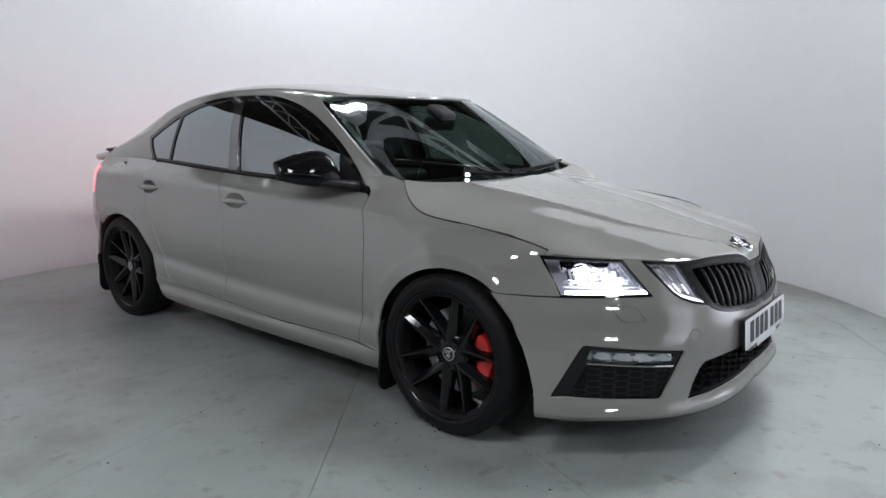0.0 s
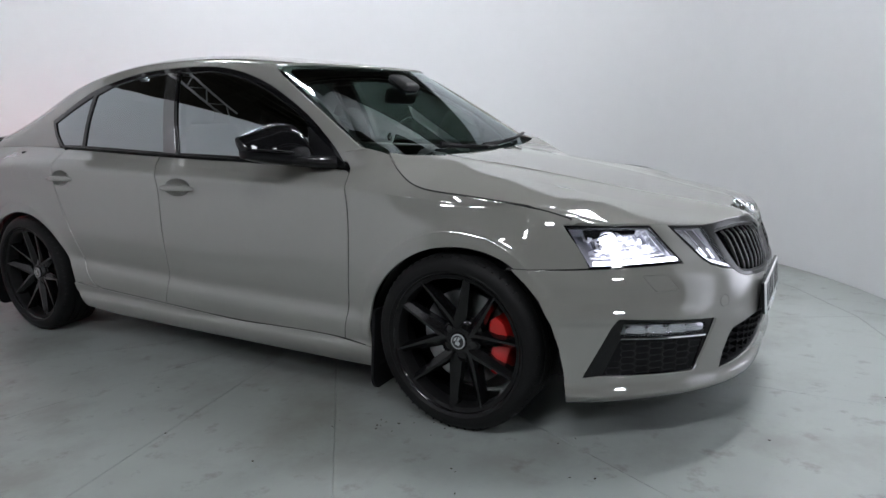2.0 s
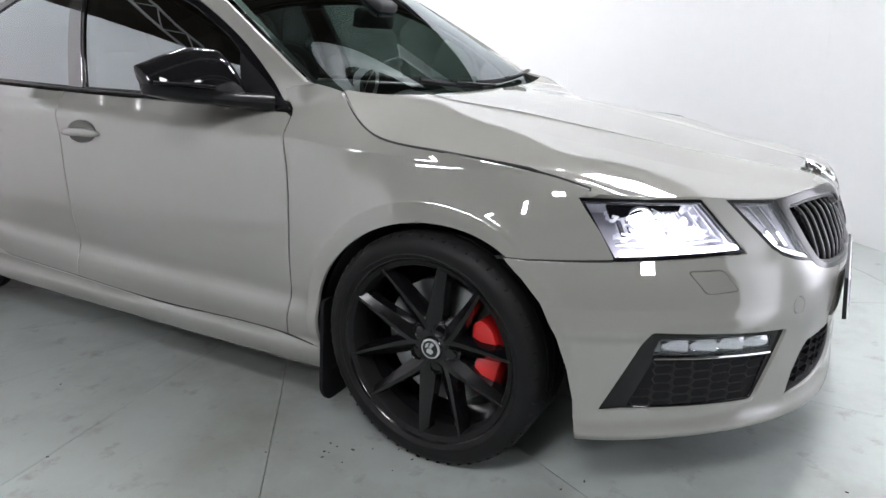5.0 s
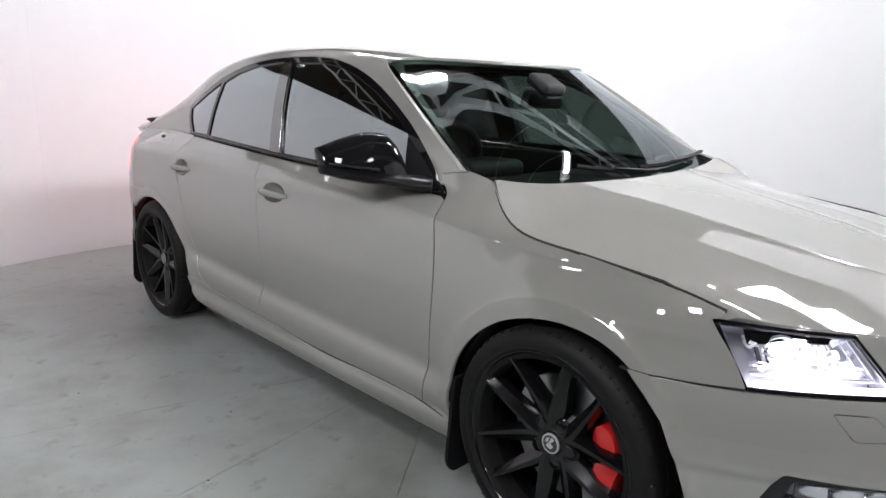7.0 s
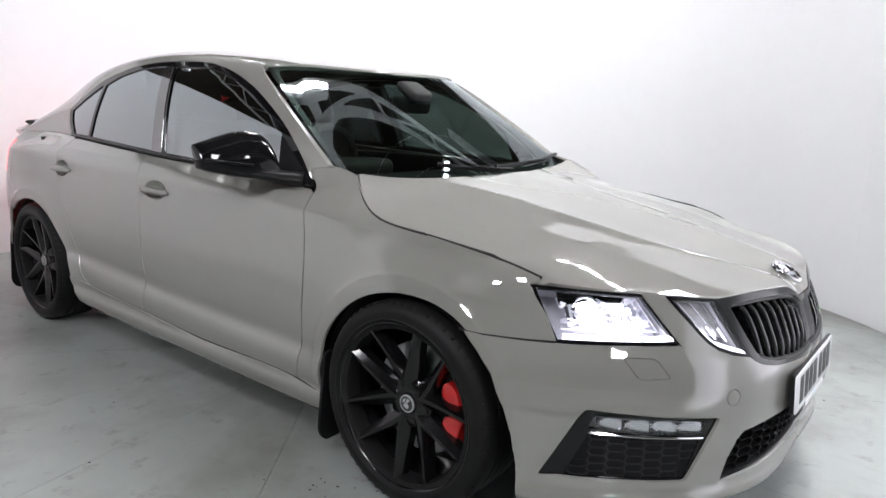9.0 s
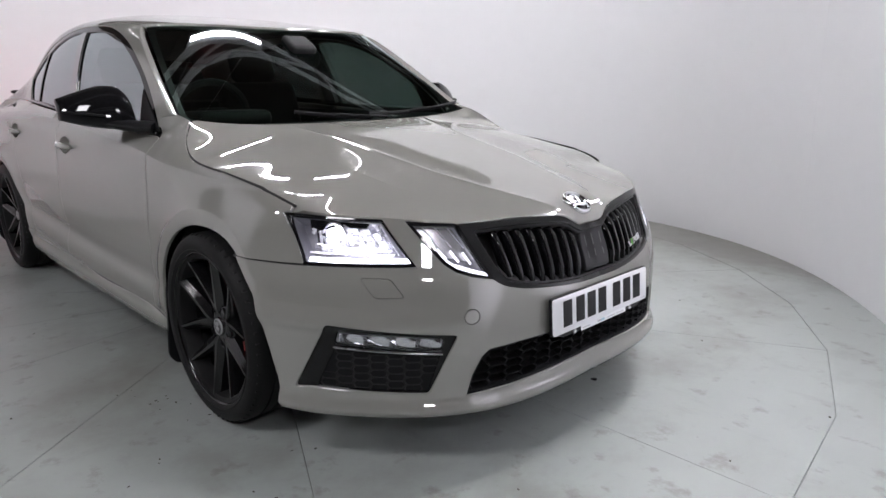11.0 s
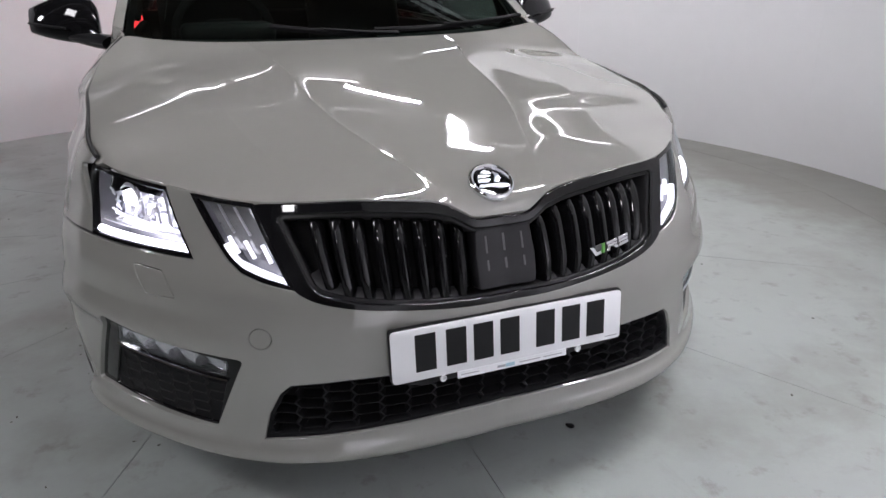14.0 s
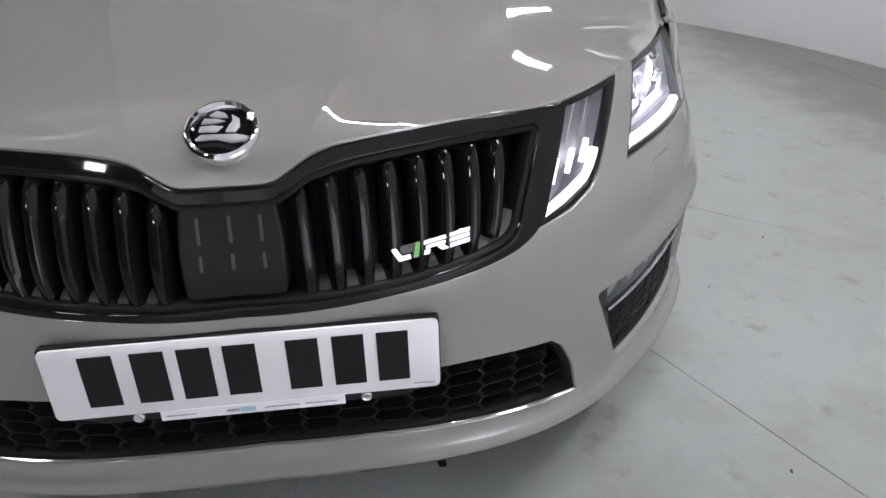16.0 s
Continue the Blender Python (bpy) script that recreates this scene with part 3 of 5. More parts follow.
for r0, r1 in zip([lower] + rings, rings):
    for i in range(len(turns)):
        bm.faces.new((r0[i], r1[i], r1[(i + 1) % len(turns)], r0[(i + 1) % len(turns)]))
part("surround", bm, FLOOR, ground)
SLABS = 14
slab_mesh = None
for i in range(SLABS):
    if slab_mesh is None:
        half = 180 / SLABS
        gap_angle = lambda r: math.degrees(.0009 / r)
        edge_out = [(RING * math.cos(radians(a)), RING * math.sin(radians(a))) for a in (-half + gap_angle(RING), 0, half - gap_angle(RING))]
        inner = [(.25 * math.cos(radians(a)), .25 * math.sin(radians(a))) for a in (half - gap_angle(.25), -half + gap_angle(.25))]
        ob = part("slab", plate([*edge_out, *inner], .028, Matrix.Translation((0, 0, -.028)), .0005), FLOOR, ground, sharp=12)
        slab_mesh = ob.data
    else:
        ob = new("slab", slab_mesh)
        ob.parent = ground
    ob.matrix_basis = pose(*HUB, 0, 0, 0, 360 / SLABS * (i + .5))
part("slab", plate([(.246 * math.cos(a), .246 * math.sin(a)) for a in np.linspace(0, 2 * math.pi, 41)[:-1]], .028, Matrix.Translation((*HUB, -.028)), .001), FLOOR, ground, sharp=12)

# wall: a long sweep round the turntable, open towards the camera's side
WALL_TOP = 2.47
REACH = curve([(-4, 3.30), (20, 3.12), (60, 3.17), (110, 3.03), (150, 3.16), (185, 3.40), (205, 3.46), (235, 3.45), (262, 3.50)])
wall_line = [(HUB[0] + REACH(a) * math.cos(radians(a)), REACH(a) * math.sin(radians(a))) for a in np.linspace(-2, 262, 133)]
wall_line = [(2.75, -.85), (2.35, -.50)] + wall_line


def upright(name, line, top, label, thick=.08, mat=None):
    line = np.array(line)
    t = np.gradient(line, axis=0)
    out = np.stack([t[:, 1], -t[:, 0]], 1) / np.linalg.norm(t, axis=1)[:, None] * thick
    verts = [(*p, z) for z in (-.02, top) for p in line] + [(*p, z) for z in (-.02, top) for p in line + out]
    n, faces = len(line), []
    for i in range(n - 1):
        faces += [(i, i + 1, n + i + 1, n + i), (2 * n + i + 1, 2 * n + i, 3 * n + i, 3 * n + i + 1), (n + i, n + i + 1, 3 * n + i + 1, 3 * n + i)]
    return tagged(link(name, verts, faces, mat or WALL, None, "", None, 60), label, "wall", kind="structure")


wall_curved = upright("wall_curved", wall_line, WALL_TOP, "curved white painted studio wall with faint upright seams")
for a in (52, 88, 124, 160, 196):
    r = REACH(a) - .0015
    x, y = HUB[0] + r * math.cos(radians(a)), r * math.sin(radians(a))
    part("seam", box((.003, .0008, WALL_TOP), (0, 0, WALL_TOP / 2), 0, m=pose(x, y, 0, 0, 0, a + 90)), WALL, wall_curved)
box_line = [(-9, -9), (9, -9), (9, 8), (-9, 8), (-9, -9)]
upright("wall_hall", box_line[::-1], 7.0, "dark sheet-clad outer wall of the hall", .2, CEILING)
ceiling_bm = box((18.6, 17.6, .2), (0, -.5, 7.1), 0)
for i in range(36):
    bmesh.ops.create_cube(ceiling_bm, size=1, matrix=Matrix.Translation((-8.75 + .5 * i, -.5, 6.97)) @ Matrix.Diagonal((.12, 17, .06, 1)))
tagged(part("ceiling", ceiling_bm, CEILING, None), "dark ribbed sheet roof of the hall", "ceiling", kind="structure")


def truss(name, a, b, depth=.55):
    """A lattice girder from a to b: two chords and slanting bars."""
    root = tagged(new(name), "white steel lattice roof girder", "girder", "roof girders")
    a, b = np.array(a, float), np.array(b, float)
    for z in (0, -depth):
        link("chord", *sweep([a + (0, 0, z), b + (0, 0, z)], .035, 6), TRUSS, root)
    n = int(np.linalg.norm(b - a) / .6)
    for i in range(n):
        p, q = a + (b - a) * i / n, a + (b - a) * (i + 1) / n
        ends = (p, q - (0, 0, depth)) if i % 2 else (p - (0, 0, depth), q)
        link("bar", *sweep(ends, .018, 6, up=(.3, .2, .1)), TRUSS, root)
    return root


for shift in (-4.75, -1.75, 1.25, 4.25):
    across, along = np.array((.951, -.309, 0)), np.array((.309, .951, 0))
    truss("roof_girder", across * shift - along * 7 + (0, 0, 4.5), across * shift + along * 7 + (0, 0, 4.5), .42)


def ceiling_lamp(x, y, z, length, width, turn, mat, name="ceiling_lamp", words="hanging white rectangular hall lamp, lit", down=True, up=False):
    root = tagged(new(name), words, "lamp", "hall lamps")
    part("housing", box((length + .06, width + .06, .07), (0, 0, .045), .01), TRUSS, root)
    if down:
        part("diffuser", box((length, width, .02), (0, 0, 0), .004), mat, root, "glowing lamp panel")
    if up:
        part("diffuser", box((length, width, .02), (0, 0, .09), .004), mat, root, "glowing lamp panel")
    for s in (-1, 1):
        link("wire", *sweep([(s * length * .4, 0, .07), (s * length * .4, 0, 6.9 - z)], .004, 6, up=(1, 0, 0)), TRUSS, root)
    root.matrix_basis = pose(x, y, z, 0, 0, turn)
    return root


# floods lean towards the car, strips hang level under the girders
for x, y, z, length, width, tilt, mat in (
        (-.38, 2.42, 3.25, .16, .05, 45, PANEL_LIGHT), (.22, 2.95, 3.3, .46, .42, 58, PANEL_LIGHT), (-2.95, 1.85, 3.3, .42, .075, 45, WIDE_LIGHT), (1.3, 2.3, 3.6, .48, .40, 55, PANEL_LIGHT),
        # the first two here are added fill for the nose and walls
        (2.6, -1.55, 3.2, .26, .18, 60, SOFT_LIGHT), (4.5, -3.3, 3.4, .46, .34, 60, PANEL_LIGHT), (.85, -3.2, 3.3, .80, .52, 45, SOFT_LIGHT), (-1.1, -5.4, 3.5, .55, .36, 58, WIDE_LIGHT)):
    lamp = ceiling_lamp(x, y, z, length, width, math.degrees(math.atan2(y - HUB[1], x - HUB[0])) + 90, mat, "flood_or_fill", "hanging white rectangular flood or fill lamp, lit")
    lamp.matrix_basis = lamp.matrix_basis @ pose(0, 0, 0, tilt, 0, 0)
ceiling_lamp(-1.45, .42, 3.4, .85, .028, 67, TUBE_LIGHT, "strip_or_fill", "hanging lit strip or fill lamp")
ceiling_lamp(-3.95, 1.30, 3.4, .85, .028, 50, TUBE_LIGHT, "strip_or_fill", "hanging lit strip or fill lamp")
# a third strip, added as overhead fill
ceiling_lamp(.95, .95, 3.8, .85, .055, 67, TUBE_LIGHT, "strip_or_fill", "hanging lit strip or fill lamp")
# added upward lights, only there to brighten the girders for reflections
for across_at, along_at in ((-4.75, -2.6), (-4.75, -1.0), (-4.75, 2.2), (-1.75, -2.4), (-1.75, 3.4), (1.25, 2.4)):
    x, y, _ = np.array((.951, -.309, 0)) * across_at + np.array((.309, .951, 0)) * along_at
    ceiling_lamp(x, y, 3.45, 1.5, .10, 72, GIRDER_FILL, "girder_fill", "added upward fill light that brightens the roof girders", False, True)


# ---- the car ----
car = tagged(new("car"), "glossy grey four-door hatchback car with black wheels, headlights lit", "car")


def both(line):
    """A right-hand line and its mirror as one closed outline; line runs from the middle out and back."""
    line = [tuple(p) for p in line]
    return line + [(-u, z) for u, z in line[::-1]]


def arch(hub, a0, a1, n=24, wide=.385, high=.362, base=.302):
    return [(hub + wide * math.cos(radians(a)), base + high * math.sin(radians(a))) for a in np.linspace(a0, a1, n)]


def waist_line(x0, x1, n, drop=.0):
    return [(x, float(WAIST_Z(x)) - drop) for x in np.linspace(x0, x1, n)]


DOOR_FRONT = smooth_line([(-.502, .262), (-.468, .42), (-.450, .58), (-.449, .72), (-.462, .82), (-.492, .905)], 4)
DOOR_MID = smooth_line([(-1.556, .281), (-1.515, .42), (-1.508, .56), (-1.518, .70), (-1.538, .834), (-1.606, .961)], 4)
DOOR_BACK = smooth_line([(-2.050, .303), (-2.120, .335), (-2.165, .43), (-2.215, .55), (-2.275, .67), (-2.335, .79), (-2.40, .93), (-2.425, .988)], 4)
SILL = curve([(-2.3, .318), (-2.05, .303), (-1.556, .281), (-1.07, .262), (-.502, .262), (-.36, .250)])
sill_line = lambda x0, x1, n: [(x, float(SILL(x))) for x in np.linspace(x0, x1, n)]
BONNET_EDGE = [(x, float(EDGE_Z(x))) for x in np.linspace(-.355, .388, 32)]

handle_holes = {"front_door": (-1.40, .829), "rear_door": (-2.295, .853)}


def oval(x, z, a, b, n=20):
    return [(x + a * math.cos(2 * math.pi * i / n), z + b * math.sin(2 * math.pi * i / n)) for i in range(n)]


def door_handle(door, side, x, z):
    """Pull bar over a shallow cup."""
    def cup(u, v):
        p = flank(u, v)
        r = np.hypot((u - x) / .080, (v - z) / .036)
        p[..., 1] -= .030 * np.clip(1 - r ** 2, 0, 1)
        return p
    grip = link("handle", *blob((.108, .012, .0145), (2.6, 2.8), 24, lambda a, b, c: (a + x + .006, 0 + b, c + z - .004 * (a / .1) ** 2)), PAINT, door, "body-coloured pull handle")
    base = float(flank_width(x, z))
    me = grip.data
    for v in me.vertices:
        v.co.y = side * (base + .021 - .10 * ((v.co.x - x) ** 2) / .012 * .12 + v.co.y)
    me.flip_normals() if side < 0 else None
    skin("handle_cup", cup, oval(x, z, .080, .036), PAINT, door, side=side, step=.009, thick=0, gap=0)


def doubled(line, d=.0022):
    """A crease and two lines close on either side of it."""
    line = np.array(line)
    t = np.gradient(line, axis=0)
    n = np.stack([-t[:, 1], t[:, 0]], 1) / np.linalg.norm(t, axis=1)[:, None]
    return [line + n * d, line, line - n * d]


FOLDS = doubled([(x, float(SHOULDER(x))) for x in np.linspace(-3.0, .05, 60)])
FOLDS += doubled([(x, .390 + .95 * float(CLIMB(x))) for x in np.linspace(-2.2, -.40, 40)])
for hub in (0.0, -2.68):
    FOLDS += doubled([(hub + .399 * math.cos(a), .318 + .399 * math.sin(a)) for a in np.linspace(-.05, math.pi + .05, 60)])
BONNET_FOLDS = []
for s in (-1, 1):
    BONNET_FOLDS += doubled([(x, s * float(INNER_CREASE(x))) for x in np.linspace(-.3, .86, 40)]) + doubled([(x, s * float(OUTER_CREASE(x))) for x in np.linspace(-.3, .74, 40)])

for side in (-1, 1):
    wing = [*DOOR_FRONT, (-.520, .945), (-.535, .978), (-.44, .992), *BONNET_EDGE, (.388, .7500), (.372, .7475), (.418, .68), (.460, .6115), (.34, .6095), *[p for p in arch(.02, 57.5, 185, 30)], (-.366, .25)]
    skin("front_wing", flank, wing, PAINT, car, side=side, step=.016, gap=.0034, edge=.0008, folds=FOLDS)
    d = skin("front_door", flank, [*DOOR_FRONT, *waist_line(-.515, -1.60, 12, .002), *DOOR_MID[::-1], *sill_line(-1.5, -.56, 10)], PAINT, car, [oval(*handle_holes["front_door"], .080, .036)], side, .016, gap=.0034, edge=.0008, folds=FOLDS)
    door_handle(d, side, *handle_holes["front_door"])
    d = skin("rear_door", flank, [*DOOR_MID, *waist_line(-1.66, -2.40, 10, .002), *DOOR_BACK[::-1], *sill_line(-2.0, -1.6, 6)], PAINT, car, [oval(*handle_holes["rear_door"], .076, .036)], side, .016, gap=.0034, edge=.0008, folds=FOLDS)
    door_handle(d, side, *handle_holes["rear_door"])
    skin("sill", flank, [*sill_line(-.366, -2.27, 20), (-2.26, .27), (-2.20, .19), (-1.9, .165), (-.5, .150), (-.372, .150)], PAINT, car, side=side, step=.02, gap=.0031, edge=.0009)
    rear_arch = arch(-2.66, 130, 0, 30, .405, .362)
    quarter = [*DOOR_BACK, *waist_line(-2.46, -3.45, 14, .0), (-3.44, .957), (-3.12, .951), (-3.09, .93), (-3.13, .772), (-3.02, .735), (-2.94, .67), *rear_arch, (-2.262, .27), (-2.24, .318), (-2.12, .308)]
    flap = rounded([(-2.735, .832), (-2.565, .838), (-2.625, .955), (-2.80, .950)], .022, 4)
    q = skin("rear_quarter", flank, quarter, PAINT, car, [flap], side=side, step=.018, gap=.0026, edge=.0008, folds=FOLDS)
    skin("fuel_flap", flank, flap, PAINT, q, side=side, step=.02, thick=.008, gap=-.0012, edge=.0008, folds=FOLDS)
    skin("rear_bumper", flank, [(-2.94, .67), (-3.02, .735), (-3.13, .772), (-3.42, .748), (-3.60, .735), (-3.70, .72), (-3.735, .60), (-3.735, .45), (-3.70, .30), (-3.60, .24), (-3.10, .22), (-3.06, .30), (-3.04, .42), (-2.98, .56)], PAINT, car, side=side, step=.022)
    skin("tail_light", flank, [(-3.13, .775), (-3.092, .93), (-3.12, .948), (-3.45, .953), (-3.56, .955), (-3.66, .95), (-3.70, .85), (-3.70, .735), (-3.42, .752)], TAIL_RED, car, side=side, step=.02, label="lit red tail light")

# dark tubes behind the shut lines, standing in for the shade in the gaps
for side in (-1, 1):
    for pts in (DOOR_FRONT, DOOR_MID, DOOR_BACK, BONNET_EDGE, sill_line(-.40, -2.1, 24), [(.20, .607), (.30, .6075), (.40, .609), (.455, .611)]):
        xs, zs = np.array([p[0] for p in pts]), np.array([p[1] for p in pts])
        line, e = flank(xs, zs), 2e-3
        out = np.cross(flank(xs, zs + e) - flank(xs, zs - e), flank(xs + e, zs) - flank(xs - e, zs))
        out = out / np.linalg.norm(out, axis=1)[:, None]
        line = (line - out * np.sign(out[:, 1:2]) * .0070) * (1, side, 1)
        link("gap_shade", *sweep(line, .0050, 6, 1, (.1, 1, .2)), DARK, car)

# tail end, closing the back between the lamps
verts, faces = [], []
zs = np.linspace(.22, 1.0, 14)
for z in zs:
    half = float(flank_width(-3.70, z))
    for k in np.linspace(-1, 1, 15):
        verts.append((-3.70 - .06 * (1 - k * k), k * half, z))
for i in range(13):
    for k in range(14):
        faces.append((i * 15 + k, i * 15 + k + 1, (i + 1) * 15 + k + 1, (i + 1) * 15 + k))
link("tailgate", verts, faces, PAINT, car)

# bonnet
front = brow()
front_edge = [(float(x), float(-w)) for x, w, z in front[(front[:, 1] < .750)]][::3]
side_edge = [(x, -float(EDGE_W(x))) for x in np.linspace(.388, -.35, 32)]
cowl = lambda w: -.362 + .072 * (1 - (w / .708) ** 2)
rear_edge = [(cowl(w), -w) for w in np.linspace(.69, 0, 20)]
half = front_edge + side_edge + rear_edge
bonnet_outline = half + [(x, -y) for x, y in half[::-1] if abs(y) > 1e-4]
skin("bonnet", bonnet, bonnet_outline, PAINT, car, step=.014, thick=.02, gap=.0021, edge=.0009, folds=BONNET_FOLDS)

# front bumper
ARCH_NOSE = [(1.060, .165), (1.066, .22), (1.070, .28), (1.086, .362), (1.112, .44), (1.150, .515), (1.195, .565), (1.247, .6075)]
LAMP = [(1.064, .7455), (.986, .611), (.654, .614), (.753, .7345)]
RUNNING = [(.684, .729), (.533, .719), (.437, .568), (.50, .583), (.545, .598), (.575, .618), (.628, .672)]
GRILLE_LOW = smooth_line([(.437, .568), (.420, .556), (.385, .541), (.311, .526), (.183, .514), (.09, .508), (0, .506)], 3)
BUMPER = [(0, .14), (.20, .142), (.45, .150), (.70, .150), (.95, .150), *ARCH_NOSE, (.986, .6085), (.654, .611), (.757, .7365), (.688, .732), (.632, .672), (.578, .616), (.547, .596), (.50, .580), *GRILLE_LOW]
bumper_outline = both([p for p in BUMPER if p[0] > 0])
FOG = [(.905, .459), (.545, .4235), (.628, .252), (.960, .263), (1.014, .257)]
FOG = [tuple(p) for p in rounded(FOG, .012, 3)]
LOW = both([(.15, .2585), (.34, .251), (.522, .241), (.506, .300), (.478, .352), (.455, .372), (.34, .379), (.15, .380)])
flip = lambda poly: [(-u, z) for u, z in poly]
WASH = rounded([(.815, .585), (.727, .583), (.688, .533), (.771, .530)], .012, 3)
TOW = oval(-.506, .473, .0225, .0215, 28)
BUMPER_FOLDS = doubled([(u, .205) for u in np.linspace(-1.05, 1.05, 60)], .0028)
for s in (-1, 1):
    for z in (.448, .4975):
        BUMPER_FOLDS += doubled([(s * u, z + .010 * float(ease(math.degrees(u / .94), 36, 66))) for u in np.linspace(.50, 1.12, 30)], .0028)
bumper = skin("front_bumper", nose, bumper_outline, PAINT, car, [FOG, flip(FOG), LOW, WASH, flip(WASH), TOW], step=.018, thick=.02, gap=.0015, folds=BUMPER_FOLDS)
for poly, name in ((WASH, "washer_cover"), (flip(WASH), "washer_cover"), (TOW, "tow_cover")):
    skin(name, nose, poly, PAINT, bumper, step=.014, thick=.006, gap=.0026, edge=.001)


def on_nose(u, z, d):
    p = nose(np.array([float(u)]), np.array([float(z)]))[0]
    return p - d * p * (1, 1, 0) / np.linalg.norm(p[:2])


# lower grilles: dark backs with rows of raised honeycomb bars
def honeycomb(name, form, outline, cell, high, parent, sink, mat=TRIM_BLACK, slant=0.0, depth=.03):
    """Six-sided openings in a mesh of bars with real depth, cut to an outline."""
    verts, faces = [], []
    lo, hi = np.min(outline, 0), np.max(outline, 0)
    column, u = 0, lo[0] - cell
    while u < hi[0] + cell:
        z = lo[1] - high + (high / 2 if column % 2 else 0)
        while z < hi[1] + high:
            ring = [(-.5, 0), (-.36, .5), (.36, .5), (.5, 0), (.36, -.5), (-.36, -.5)]
            pts = np.array([(u + cell * a + slant * (z + high * b - lo[1]), z + high * b) for a, b in ring])
            if within(outline, pts).sum() >= 4:
                pts[:, 0], pts[:, 1] = np.clip(pts[:, 0], lo[0], hi[0]), np.clip(pts[:, 1], lo[1], hi[1])
                mid = pts.mean(0)
                rows = [(1.0, 0.0), (.93, .0), (.86, depth * .4), (.84, depth)]
                base = len(verts)
                for k, d in rows:
                    q = mid + (pts - mid) * k
                    p = form(q[:, 0], q[:, 1])
                    out = p * (1, 1, 0)
                    out = out / np.linalg.norm(out, axis=1)[:, None]
                    verts += list(p - out * (sink + d))
                for j in range(3):
                    for i in range(6):
                        n = (i + 1) % 6
                        faces.append((base + j * 6 + i, base + j * 6 + n, base + j * 6 + 6 + n, base + j * 6 + 6 + i))
            z += high
        u += cell * .86
        column += 1
    ob = link(name, verts, faces, mat, parent, sharp=30)
    ob["kind"] = "stuff"
    return ob


lower = new("lower_grille")
lower.parent = car
skin("grille_back", nose, LOW, DARK, lower, step=.04, thick=.0, gap=-.004, sink=.05)
honeycomb("honeycomb_mesh", nose, inset(LOW, -.004), .066, .0245, lower, .014)
skin("grille_rim", nose, inset(LOW, -.001), TRIM_BLACK, lower, [inset(LOW, .006)], step=.02, thick=.05, gap=0, sink=.008)

for s in (-1, 1):
    poly = FOG if s > 0 else flip(FOG)
    fog = new("fog_surround")
    fog.parent = car
    lampbox = rounded([(s * .880, .432), (s * .700, .423), (s * .583, .4135), (s * .588, .378), (s * .740, .381), (s * .894, .394)], .008, 2)
    lower_in = [(s * .890, .384), (s * .592, .366), (s * .628, .256), (s * .948, .264)]
    skin("frame", nose, inset(poly, -.001), GLOSS_BLACK, fog, [lampbox, lower_in], step=.02, thick=.04, gap=0, sink=.010)
    skin("panel", nose, lower_in, TRIM_BLACK, fog, step=.03, thick=0, gap=-.003, sink=.0155)
    honeycomb("honeycomb_mesh", nose, inset(lower_in, -.002), .056, .0225, fog, .0125, DARK, depth=.003)
    skin("lamp_back", nose, lampbox, PALE_REFLECTOR, fog, step=.02, thick=0, gap=-.003, sink=.030)
    verts, faces, us, heights = [], [], np.linspace(.592, .874, 60), np.linspace(0, 1, 6)
    for u in us:
        f = (u - .592) / .0705 % 1
        low, top = np.interp(u, (.59, .74, .89), (.3815, .3845, .3965)), np.interp(u, (.585, .70, .88), (.4095, .4195, .428))
        for h in heights:
            verts.append(on_nose(s * u, low + (top - low) * h, .0135 + .0145 * f ** 1.6 * (1 - .8 * h ** 3) + .004 * (2 * h - 1) ** 2 * (1 - f)))
    for k in range(59):
        for h in range(5):
            faces.append((k * 6 + h, k * 6 + h + 1, k * 6 + 7 + h, k * 6 + 6 + h))
    link("reflector", verts, faces, FOG_SILVER, fog, sharp=35)
    skin("lens", nose, lampbox, LENS, fog, step=.02, thick=0, gap=.001, sink=.011)
    strip = nose(np.linspace(s * .890, s * .588, 24), np.linspace(.388, .3695, 24))
    strip = strip - strip * (1, 1, 0) / np.linalg.norm(strip[:, :2], axis=1)[:, None] * .0075
    link("chrome_strip", *sweep(strip, .0034, 6), CHROME, fog)

